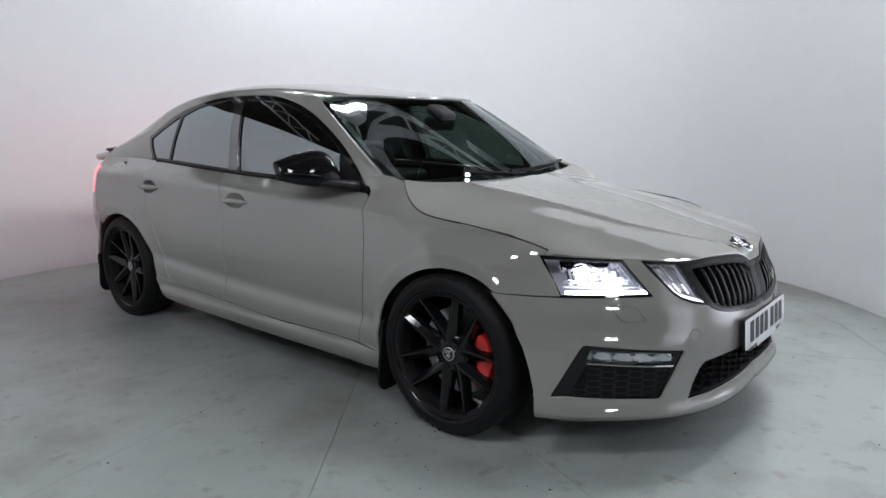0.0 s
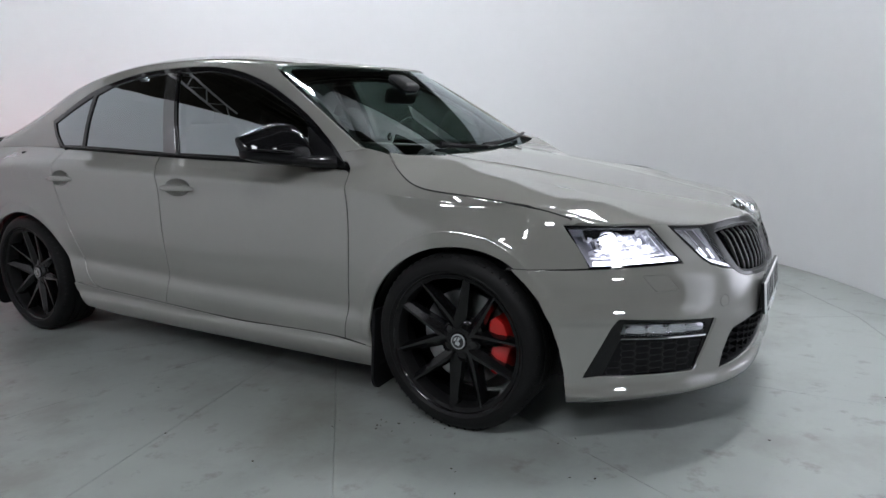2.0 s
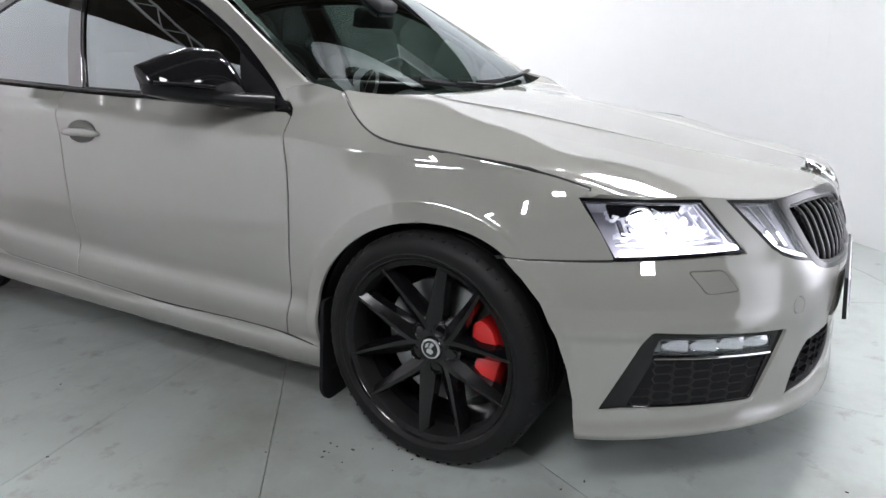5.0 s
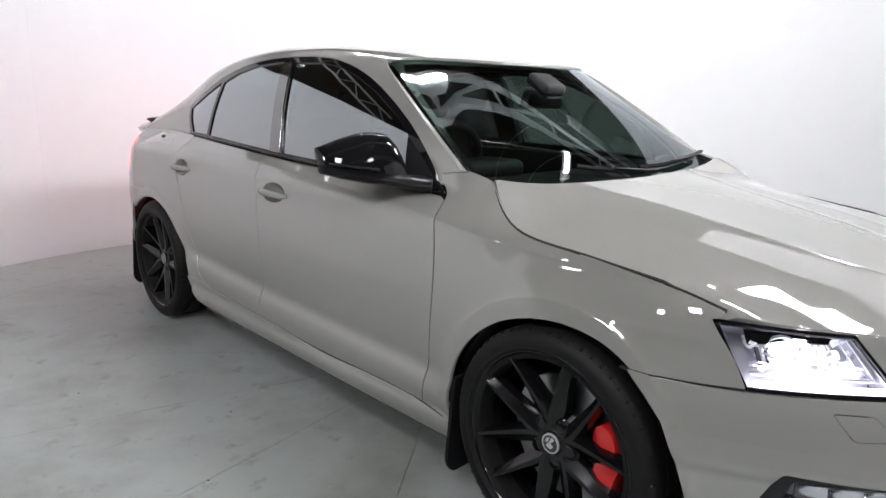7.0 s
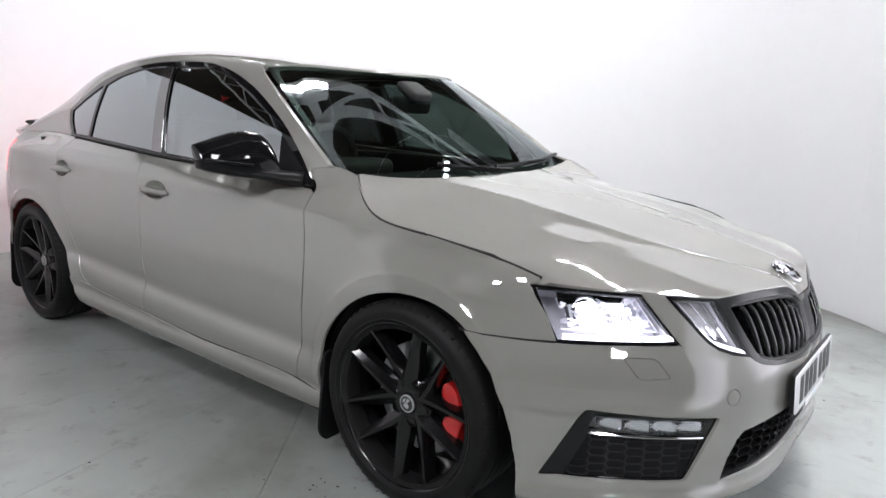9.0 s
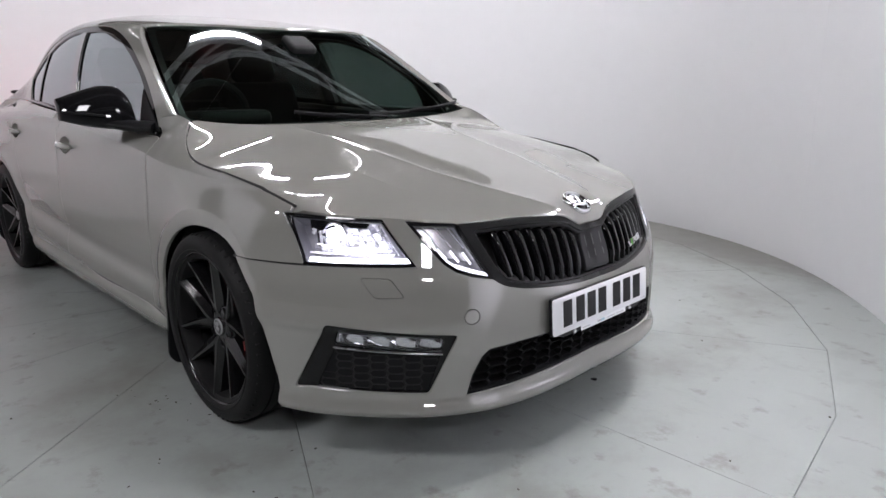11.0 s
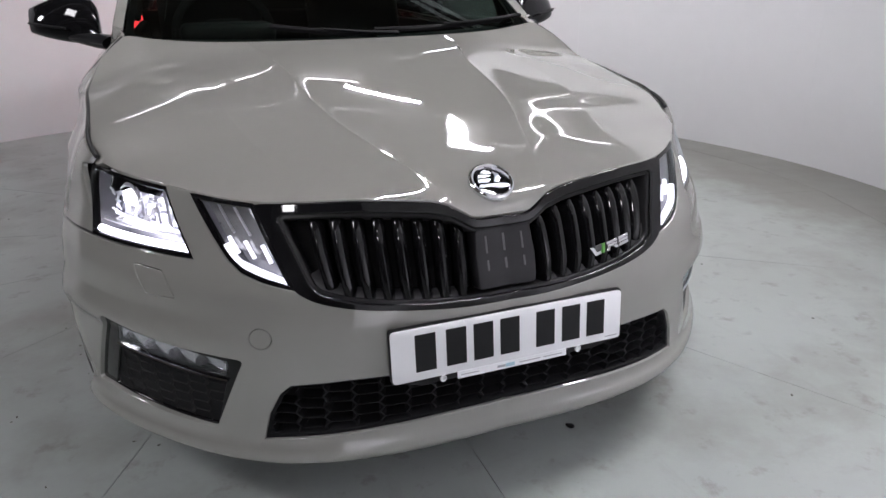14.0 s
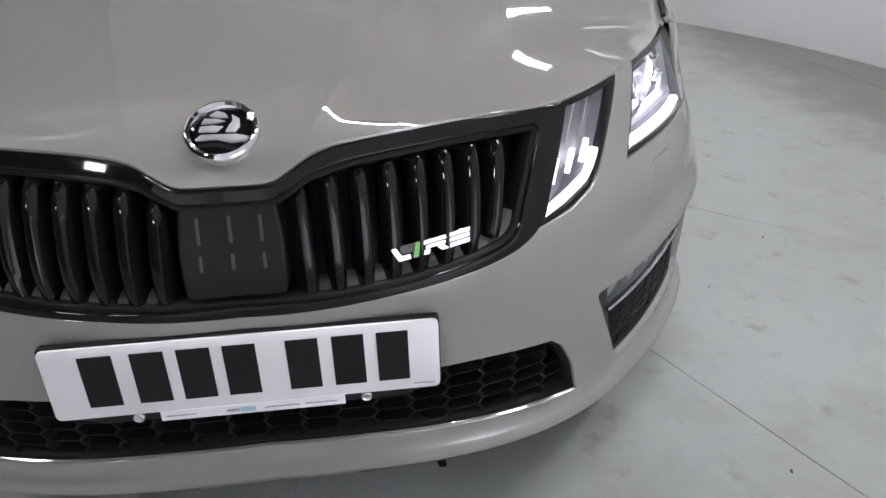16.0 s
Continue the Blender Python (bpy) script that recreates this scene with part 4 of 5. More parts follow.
# headlights: glass over a dark housing with lit bars and projectors
for s in (-1, 1):
    lampname = new("headlight")
    lampname.parent = car
    lampname["label"] = "lit headlight with clear lens"
    poly = [(s * u, z) for u, z in LAMP]
    edge = inset(poly, .001)
    skin("housing", nose, edge, LAMP_GREY, lampname, step=.02, thick=0, gap=-.002, sink=.085)
    skin("rim", nose, edge, GLOSS_BLACK, lampname, [inset(poly, .0065)], step=.02, thick=.016, gap=0, sink=.0015)
    skin("reflector_wall", nose, edge, LAMP_GREY, lampname, [inset(poly, .0065)], step=.02, thick=.068, gap=0, sink=.018)
    skin("lens", nose, inset(poly, .005), LENS, lampname, step=.02, thick=0, gap=0, sink=.001)
    def inset_at(u, z, d):
        p = nose(np.array([s * u]), np.array([z]))[0]
        o = p * (1, 1, 0) / np.linalg.norm(p[:2])
        return p - o * d, o
    for u, z, r, mat in ((.908, .684, .027, LED),):
        p, o = inset_at(u, z, .040)
        turn = Vector(tuple(o)).to_track_quat("-Y", "Z").to_matrix().to_4x4()
        ring = link("projector_ring", *lathe([(r + .010, -.004), (r + .006, -.010), (r + .001, -.006), (r, .02)], 28), REFLECTOR, lampname)
        ring.matrix_basis = Matrix.Translation(tuple(p)) @ turn
        ball = link("projector", *lathe([(0.0005, -.016), (r * .5, -.013), (r * .85, -.006), (r, .004)], 24), mat, lampname, "glowing projector lens")
        ball.matrix_basis = Matrix.Translation(tuple(p)) @ turn
    # scattered glowing blocks that stand in for the bloom round the projector
    for u0, z0, u1, z1, tall in ((.868, .712, .838, .713, .005), (.866, .684, .838, .688, .009), (.830, .700, .798, .704, .012), (.826, .668, .780, .672, .010), (.788, .694, .768, .698, .008), (.770, .672, .735, .675, .009), (.866, .656, .812, .657, .004), (.800, .650, .725, .652, .0035)):
        cell = rounded([(s * u0, z0 - tall), (s * u1, z1 - tall), (s * (u1 + .006), z1 + tall), (s * (u0 + .006), z0 + tall)], .004, 2)
        skin("bloom_block", nose, cell, LED_SOFT, lampname, step=.015, thick=.012, gap=0, sink=.050, label="glowing block standing in for the lamp's bloom")
    for u0, z0, u1, z1, d in ((.99, .735, .79, .728, .022), (.975, .640, .715, .641, .022), (.96, .715, .94, .650, .03)):
        line = [inset_at(u, z, d)[0] for u, z in zip(np.linspace(u0, u1, 10), np.linspace(z0, z1, 10))]
        link("bezel", *sweep(line, .006, 8, .6), REFLECTOR, lampname)
    for u in (.725, .760, .795, .850, .885):
        line = [inset_at(u + (z - .64) * .7, z, .045)[0] for z in (.646, .675, .70, .722)]
        link("fin", *sweep(line, .0035, 6, .5), REFLECTOR, lampname)
    facets = random.Random(5)
    for k in range(64):
        u, z, size = facets.uniform(.72, .99), facets.uniform(.640, .725), facets.uniform(.005, .014)
        if not .665 + .62 * (z - .614) + .03 < u < .95 + .5 * (z - .614):
            continue
        p, o = inset_at(u, z, facets.uniform(.025, .060))
        tilt = Vector(tuple(o)).to_track_quat("Z", "Y").to_matrix().to_4x4() @ pose(0, 0, 0, facets.uniform(-40, 40), facets.uniform(-40, 40), facets.uniform(0, 90))
        part("facet", plate([(-size, -size * .6), (size, -size * .8), (size * .7, size * .7), (-size * .8, size * .5)], .003, Matrix.Translation(tuple(p)) @ tilt, .0006), PALE_REFLECTOR if k % 3 else REFLECTOR, lampname)
    skin("brow_cover", nose, [(s * .992, .7335), (s * .80, .7275), (s * .808, .7165), (s * .90, .719), (s * .945, .709), (s * .982, .703)], GLOSS_BLACK, lampname, step=.02, thick=.012, gap=0, sink=.020)
    skin("projector_shroud", nose, [(s * .966, .699), (s * .938, .700), (s * .934, .668), (s * .954, .667)], LAMP_DARK, lampname, step=.02, thick=.012, gap=0, sink=.026)
    for k in range(4):
        line = [inset_at(u, z, .024)[0] for u, z in ((.958 - .018 * k, .662 - .006 * k), (.90 - .03 * k, .655 - .005 * k), (.80 - .02 * k, .652 - .0045 * k))]
        link("light_streak", *sweep(line, .0018, 6), LED_SOFT, lampname, "glowing thin light guide")
    line = [inset_at(u, z, .012)[0] for u, z in zip(np.linspace(.968, .672, 18), np.linspace(.6235, .6245, 18))]
    link("light_bar", *sweep(line, .0085, 8, .8), LED, lampname, "glowing light bar")
    line = [inset_at(u, z, .03)[0] for u, z in zip(np.linspace(.70, .765, 6), np.linspace(.635, .722, 6))]
    link("fin", *sweep(line, .007, 8, .5), REFLECTOR, lampname)

    run = new("running_light")
    run.parent = car
    run["label"] = "lit lower running light beside the grille"
    poly = [(s * u, z) for u, z in RUNNING]
    skin("housing", nose, poly, LAMP_GREY, run, step=.02, thick=0, gap=-.002, sink=.06)
    skin("rim", nose, poly, GLOSS_BLACK, run, [inset(poly, .0055)], step=.02, thick=.016, gap=0, sink=.001)
    skin("reflector_wall", nose, poly, LAMP_GREY, run, [inset(poly, .0055)], step=.02, thick=.043, gap=0, sink=.0175)
    skin("lens", nose, inset(poly, .004), LENS, run, step=.02, thick=0, gap=0, sink=.001)
    line = [inset_at(u, z, .012)[0] for u, z in smooth_line([(.588, .640), (.560, .6125), (.525, .600), (.448, .5755)], 6)]
    link("light_bar", *sweep(line, .008, 8, .8), LED_SOFT, run, "glowing light bar")
    cupform = [(s * .672, .721), (s * .540, .712), (s * .472, .622), (s * .585, .642)]
    skin("reflector", nose, cupform, RUN_GREY, run, step=.015, thick=.01, gap=0, sink=.036)
    for k in range(3):
        line = [inset_at(u, z, .026)[0] for u, z in ((.592 - .038 * k, .650 - .006 * k), (.566 - .036 * k, .622 - .008 * k))]
        link("light_stick", *sweep(line, .0045, 6, .6), LED_SOFT, run, "glowing light stick")
        line = [inset_at(u, z, .034)[0] for u, z in ((.640 - .040 * k, .712 - .002 * k), (.585 - .038 * k, .655 - .004 * k))]
        link("fin", *sweep(line, .003, 6, .6), REFLECTOR, run)

# main grille
OUT = smooth_line([(.437, .568), (.420, .556), (.385, .541), (.311, .526), (.183, .514), (.09, .508), (0, .506)], 3)
TOPLINE = [(u, float(BROW(u)) - .004) for u in np.linspace(0, .50, 34)]
ring_half = TOPLINE + [(.529, .7165), (.436, .5685)] + OUT[1:-1]
grille_outer = both([p for p in ring_half if p[0] > 0])
IN = smooth_line([(.410, .576), (.391, .558), (.358, .546), (.293, .533), (.181, .522), (.09, .518)], 3) + [(0, .5165)]
in_half = [(u, float(BROW(u)) - .0165 - .003 * (u > .12)) for u in np.linspace(0, .468, 30)] + [(.480, .694)] + IN[:-1]
grille_inner = both([p for p in in_half if p[0] > 0])
grille = new("grille")
grille.parent = car
grille["label"] = "gloss black radiator grille with upright ribs"
skin("frame", nose, grille_outer, GLOSS_BLACK, grille, [grille_inner], step=.014, thick=.05, gap=.0008, sink=.0, edge=.004)
skin("inner_frame", nose, inset(grille_inner, -.001), SATIN_BLACK, grille, [inset(grille_inner, .007)], step=.014, thick=.05, gap=0, sink=.008, edge=.003)
skin("back", nose, grille_inner, DARK, grille, step=.05, thick=0, gap=-.01, sink=.075)


for s in (-1, 1):
    for i in range(8):
        u = .100 + .0418 * i
        lean = .06 * (u - .1)
        top, low = float(BROW(u)) - .0215, float(np.interp(u, [.09, .18, .29, .352, .383, .42], [.519, .523, .534, .546, .558, .59]))
        rows, zs = [], np.linspace(low - .004, top, 12)
        for k, z in enumerate(zs):
            f = k / 11
            uu = u + lean * (f - .5) * 2.4
            bow = .013 - .010 * math.sin(math.pi * f) + .016 * max(0, f - .8) / .2
            sect = [(-.0150, .045), (-.0128, .010), (-.0055, .0), (.0035, .0), (.0100, .006), (.0145, .045)]
            rows += [on_nose(s * (uu + a), z, bow + b) for a, b in sect]
        faces = [(k * 6 + i2, k * 6 + i2 + 1, k * 6 + 7 + i2, k * 6 + 6 + i2) for k in range(11) for i2 in range(5)]
        faces += [(0, 1, 2, 3, 4, 5), tuple(66 + q for q in range(6))]
        link("slat", rows, faces, GLOSS_BLACK, grille, sharp=50)
        link("slat_back", [on_nose(s * (u + a), z, .05) for a, z in ((-.02, low), (.02, low), (.02, low + .055), (-.02, low + .055))], [(0, 1, 2, 3)], DARK, grille)
for s in (-1, 1):
    ledge = [on_nose(s * u, z + .010, .034) for u, z in IN if u > .07]
    link("ledge", *sweep(ledge, .016, 8, .35, (.3, 0, 1)), LEDGE_GREY, grille)
# centre panel of the grille
PANEL = both([(.062, .6495), (.0665, .60), (.063, .537)])
skin("sensor_panel", nose, rounded(PANEL, .006, 3), SATIN_BLACK, grille, step=.012, thick=.04, gap=0, sink=.006, edge=.004)
for u in (-.042, 0, .042):
    for z0, z1 in ((.606, .638), (.572, .592)):
        skin("slot", nose, [(u - .0012, z0), (u + .0012, z0), (u + .0012, z1), (u - .0012, z1)], DIM_INK, grille, step=.01, thick=.002, gap=0, sink=.005)

# badge on the grille: slanting metal shapes with a green bar
badge = new("grille_badge")
badge.parent = car
badge["label"] = "small chrome badge with a green bar"
bx = .213
for shape, mat in (([(0, .018), (.007, .018), (.014, .006), (.026, .006), (.026, 0), (.009, 0)], CHROME), ([(.009, .018), (.034, .018), (.030, .008), (.017, .008)], LEDGE_GREY), ([(.036, .0185), (.042, .0185), (.037, 0), (.030, 0)], GREEN), ([(.048, .018), (.080, .018), (.081, .0135), (.047, .0135)], CHROME), ([(.050, .0115), (.079, .0115), (.078, .0075), (.049, .0075)], CHROME), ([(.047, .006), (.055, .006), (.053, 0), (.045, 0)], CHROME), ([(.066, .006), (.076, .006), (.082, 0), (.072, 0)], CHROME), ([(.087, .018), (.118, .018), (.117, .0135), (.086, .0135)], CHROME), ([(.086, .0118), (.116, .0118), (.115, .0072), (.085, .0072)], CHROME), ([(.085, .0052), (.115, .0052), (.114, 0), (.084, 0)], CHROME)):
    skin("metal_bar", nose, [(bx + a, .560 + b + .10 * a) for a, b in shape], mat, badge, step=.01, thick=.006, gap=0, sink=.004 if mat is not LEDGE_GREY else .006, edge=.0005)

# round emblem on the bonnet's tip
emblem = new("bonnet_emblem")
emblem.parent = car
emblem["label"] = "round chrome and black emblem"
ex, ez = .808, float(bonnet(np.array([.808]), np.array([0.0]))[0][2])
tilt = (bonnet(np.array([.84]), np.array([0.0]))[0] - bonnet(np.array([.80]), np.array([0.0]))[0])
pitch = math.degrees(math.atan2(tilt[2], tilt[0]))
spot = pose(ex, 0, ez + .004, 0, -pitch, 0) @ pose(0, 0, 0, 90, 0, 0)
for name, prof, mat in (("ring", [(.0475, .006), (.0485, -.004), (.0468, -.0080), (.0430, -.0100), (.0392, -.0080), (.0368, -.0015)], CHROME), ("disc", [(.040, -.001), (.020, -.0035), (.0004, -.004)], GLOSS_BLACK)):
    o = link(name, *lathe(prof, 48), mat, emblem)
    o.matrix_basis = spot @ pose(0, 0, 0, 180, 0, 0)
for pts in ([(-.027, -.012), (-.004, -.013), (.010, -.018), (.027, -.016), (.029, -.011), (.016, -.007), (.002, -.0065), (-.022, -.006)], [(-.024, -.001), (-.006, -.003), (.001, .004), (-.010, .006), (-.023, .005)], [(-.022, .009), (-.008, .009), (.003, .0115), (-.006, .015), (-.019, .016)], [(-.014, .020), (-.003, .0165), (.006, .017), (.003, .022), (-.006, .026)], [(.004, -.003), (.014, -.004), (.019, .004), (.018, .014), (.010, .020), (.011, .011), (.007, .004)]):
    part("emblem_shape", plate([(b * -1.18, a * 1.18) for a, b in pts], .0035, pose(ex, 0, ez + .007, 0, -pitch, 0), .0008), REFLECTOR, emblem)

# number plate with plain bars in place of its characters
number = new("number_plate")
number.parent = car
number["label"] = "white front number plate with dark bars on a black holder"
slope = math.degrees(math.atan2(.008, .110))
face = pose(.921, 0, .432, 0, 0, 0) @ pose(0, 0, 0, 0, -slope, 0) @ Matrix(((0, 0, 1, 0), (1, 0, 0, 0), (0, 1, 0, 0), (0, 0, 0, 1)))
part("holder", plate([tuple(p) for p in rounded([(-.235, -.060), (-.20, -.070), (.20, -.070), (.235, -.060), (.262, -.056), (.262, .058), (-.262, .058), (-.262, -.056)], .008)], .010, face @ pose(0, 0, -.010), .002), SATIN_BLACK, number)
part("board", plate([tuple(p) for p in rounded([(-.26, -.0555), (.26, -.0555), (.26, .0555), (-.26, .0555)], .010, 5)], .004, face, .001), PLATE_WHITE, number)
for u in (-.190, -.125, -.066, -.007, .075, .136, .196):
    part("dark_bar", plate([(u - .0215, -.037), (u + .0215, -.037), (u + .0215, .042), (u - .0215, .042)], .0012, face @ pose(0, 0, .004)), INK, number)
part("pale_strip", plate([(-.125, -.0695), (.125, -.0695), (.125, -.0545), (-.125, -.0545)], .0016, face @ pose(0, 0, .0042)), PLATE_WHITE, number)
for u, w, h, mat in ((-.098, .020, .002, GREY_INK), (-.028, .009, .005, GREY_INK), (-.008, .010, .008, BLUE_INK), (.038, .024, .002, GREY_INK), (.092, .022, .002, GREY_INK)):
    part("grey_bar", plate([(u - w, -.062 - h / 2), (u + w, -.062 - h / 2), (u + w, -.062 + h / 2), (u - w, -.062 + h / 2)], .0008, face @ pose(0, 0, .0058)), mat, number)
for u in (-.155, .155):
    o = link("screw_cap", *lathe([(.0075, 0), (.0075, -.003), (.006, -.004), (.004, -.003), (.0003, -.003)], 20), SILVER, number)
    o.matrix_basis = face @ pose(u, -.0625, .001, -90, 0, 0)
part("grey_bar", plate([(.222, -.0475), (.252, -.0475), (.252, -.0458), (.222, -.0458)], .0008, face @ pose(0, 0, .004)), GREY_INK, number)


# ---- cabin ----
# outlines on the cabin use x and the way up the section, scaled to about metres
UP = .62


def shell(x, v):
    return cabin(x, np.clip(np.asarray(v, float) / UP, 0, 1))


def lines(pts):
    return [(x, float(cabin_u(x, z)) * UP) for x, z in pts]


GLASS_TOP = [(-2.662, 1.140), (-2.478, 1.211), (-2.28, 1.284), (-2.085, 1.325), (-1.89, 1.354), (-1.70, 1.364), (-1.50, 1.363), (-1.34, 1.354), (-1.22, 1.335), (-1.09, 1.300), (-.938, 1.238), (-.745, 1.128), (-.607, 1.02), (-.535, .945)]
GLASS_TOP = [tuple(p) for p in smooth_line(GLASS_TOP, 4)]
DLO = lines([(-.508, .914)]) + [(x, .0) for x in np.linspace(-.56, -2.46, 40)] + lines([(-2.525, 1.005), (-2.595, 1.065), (-2.645, 1.12)]) + lines(GLASS_TOP)
A_EDGE = [tuple(p) for p in screen(-np.ones(16), np.linspace(.10, 1, 16))[:, [0, 2]]]
ROOF_V = .735 * UP
frame_outline = lines([(-.44, .992)]) + lines(A_EDGE) + [(x, ROOF_V) for x in np.linspace(-1.05, -3.1, 44)] + [(-3.3, .80 * UP), (-3.50, .55 * UP), (-3.55, .0)] + [(x, .0) for x in np.linspace(-3.50, -2.52, 20)]
# the frame runs round the side glass
side_outline = frame_outline + DLO[42:] + lines([(-.520, .945), (-.535, .978)])
for side in (-1, 1):
    skin("cabin_side", shell, side_outline, PAINT, car, side=side, step=.022, thick=.03, gap=.0015, edge=.003)
    trim = new("window_trim")
    trim.parent = car
    front_pane = lines([(-.700, .945), (-1.484, .975)]) + lines([(-1.512, 1.10), (-1.543, 1.24), (-1.566, 1.338)]) + lines([(-1.34, 1.331), (-1.22, 1.312), (-1.09, 1.275), (-.96, 1.222), (-.80, 1.135), (-.735, 1.085)])
    rear_pane = lines([(-1.592, .978), (-2.255, 1.008)]) + lines([(-2.245, 1.12), (-2.222, 1.262)]) + lines([(-2.08, 1.304), (-1.89, 1.333), (-1.74, 1.343), (-1.662, 1.343)]) + lines([(-1.640, 1.24), (-1.612, 1.10)])
    corner_pane = lines([(-2.285, 1.010), (-2.495, 1.012), (-2.570, 1.070), (-2.622, 1.130), (-2.46, 1.192), (-2.255, 1.264)])
    skin("trim_frame", shell, DLO, GLOSS_BLACK, trim, [front_pane, rear_pane, corner_pane], side, .025, .02, .001, sink=.003, edge=.002)
    for name, pane in (("front_window", front_pane), ("rear_window", rear_pane), ("quarter_window", corner_pane)):
        skin(name, shell, pane, SIDE_GLASS if pane is front_pane else REAR_GLASS, trim, side=side, step=.05, thick=0, gap=-.003, sink=.009)
    skin("pillar_cover", shell, lines([(-1.502, .973), (-1.588, .976), (-1.608, 1.10), (-1.635, 1.24), (-1.656, 1.338), (-1.582, 1.338), (-1.559, 1.24), (-1.529, 1.10)]), PILLAR, trim, side=side, step=.03, thick=.003, gap=0, sink=.0005)
    strip = shell(np.linspace(-.515, -2.50, 40), np.full(40, .008)) * (1, side, 1) + np.array((0, side * .003, 0))
    link("waist_strip", *sweep(strip, .0065, 8, 1.0), GLOSS_BLACK, trim)
    sail = lines([(-.525, .930), (-.700, .938), (-.728, 1.078), (-.64, 1.015), (-.56, .955)])
    skin("sail_panel", shell, sail, TRIM_BLACK, trim, side=side, step=.03, thick=.008, gap=0, sink=-.001)


rim = float(SEC_W(.735))
head = screen(np.linspace(-1, 1, 25), np.ones(25))
roof_outline = [(float(x) + .004, float(y)) for x, y, z in head if abs(y) < rim * .772 - .004]
roof_outline = [(x, rim * float(WAIST_W(x)) * -1) for x in np.linspace(-2.75, -1.02, 30)] + roof_outline + [(x, rim * float(WAIST_W(x))) for x in np.linspace(-1.02, -2.75, 30)]
skin("roof", roof, roof_outline, PAINT, car, step=.03, thick=.02, gap=.0015)
back_outline = [(x, -rim * float(WAIST_W(x))) for x in np.linspace(-3.35, -2.76, 10)] + [(x, rim * float(WAIST_W(x))) for x in np.linspace(-2.76, -3.35, 10)]
skin("rear_screen", roof, back_outline, GLOSS_BLACK, car, step=.04, thick=.01, gap=.003, sink=.002)
deck_outline = [(x, -.95 * float(WAIST_W(x))) for x in np.linspace(-3.72, -3.36, 6)] + [(x, .95 * float(WAIST_W(x))) for x in np.linspace(-3.36, -3.72, 6)]
skin("boot_lid", roof, deck_outline, PAINT, car, step=.04, thick=.01, gap=.001, sink=-.001)
lip = [(-3.32 - .16 * (1 - (y / .6) ** 2) , y, 1.085 - .04 * (y / .6) ** 2) for y in np.linspace(-.6, .6, 25)]
link("spoiler", *sweep(lip, .045, 12, .28, (0, 0, 1)), GLOSS_BLACK, car, "black boot spoiler")

skin("windscreen", lambda a, b: screen(a / .72, b / .70), [(-.712, 0.0)] + [(a, 0) for a in np.linspace(-.65, .65, 20)] + [(.712, 0.0), (.712, .2), (.712, .5), (.712, .694)] + [(a, .694) for a in np.linspace(.65, -.65, 20)] + [(-.712, .694), (-.712, .5), (-.712, .2)], SCREEN_GLASS, car, step=.04, thick=0, gap=0, sink=.004)
band = [(-.712, 0.0), (.712, 0.0), (.712, .694), (-.712, .694)]
hole = [tuple(p) for p in rounded([(-.690, .035), (.690, .035), (.684, .672), (-.684, .672)], .05, 6)]
skin("screen_border", lambda a, b: screen(a / .72, b / .70), dense(band, .05), INK, car, [dense(hole, .05)], step=.03, thick=0, gap=0, sink=.007)
# scuttle under the screen and the wipers
cow = np.array([screen(np.array([a]), np.array([0.0]))[0] for a in np.linspace(-.94, .94, 31)])
verts = [tuple(p + (.03, 0, -.018)) for p in cow] + [tuple(p + (-.02, 0, .002)) for p in cow] + [tuple(p + (.02, 0, -.08)) for p in cow]
faces = [(i, i + 1, 32 + i, 31 + i) for i in range(30)] + [(62 + i, 63 + i, i + 1, i) for i in range(30)]
link("scuttle", verts, faces, TRIM_BLACK, car)
for base, tip in (((.30, .075), (-.42, .120)), ((-.42, .085), (-.92, .150))):
    wiper = new("wiper")
    wiper.parent = car
    a0, b0, a1, b1 = base[0] + .55, base[1], tip[0] + .55, tip[1]
    line = [screen(np.array([a]), np.array([b]))[0] + (.008, 0, .012) for a, b in zip(np.linspace(a0, a1, 12), np.linspace(b0, b1, 12))]
    link("blade", *sweep(line, .007, 6, 1.4), TRIM_BLACK, wiper)
    line = [screen(np.array([a]), np.array([b]))[0] + (.016 + .006 * math.sin(i / 2.2), 0, .022) for i, (a, b) in enumerate(zip(np.linspace(a0 + .10, (a0 + a1) / 2, 8), np.linspace(b0 - .015, (b0 + b1) / 2, 8)))]
    link("arm", *sweep(line, [.013, .012, .010, .008, .007, .007, .007, .006], 6, .6), TRIM_BLACK, wiper)

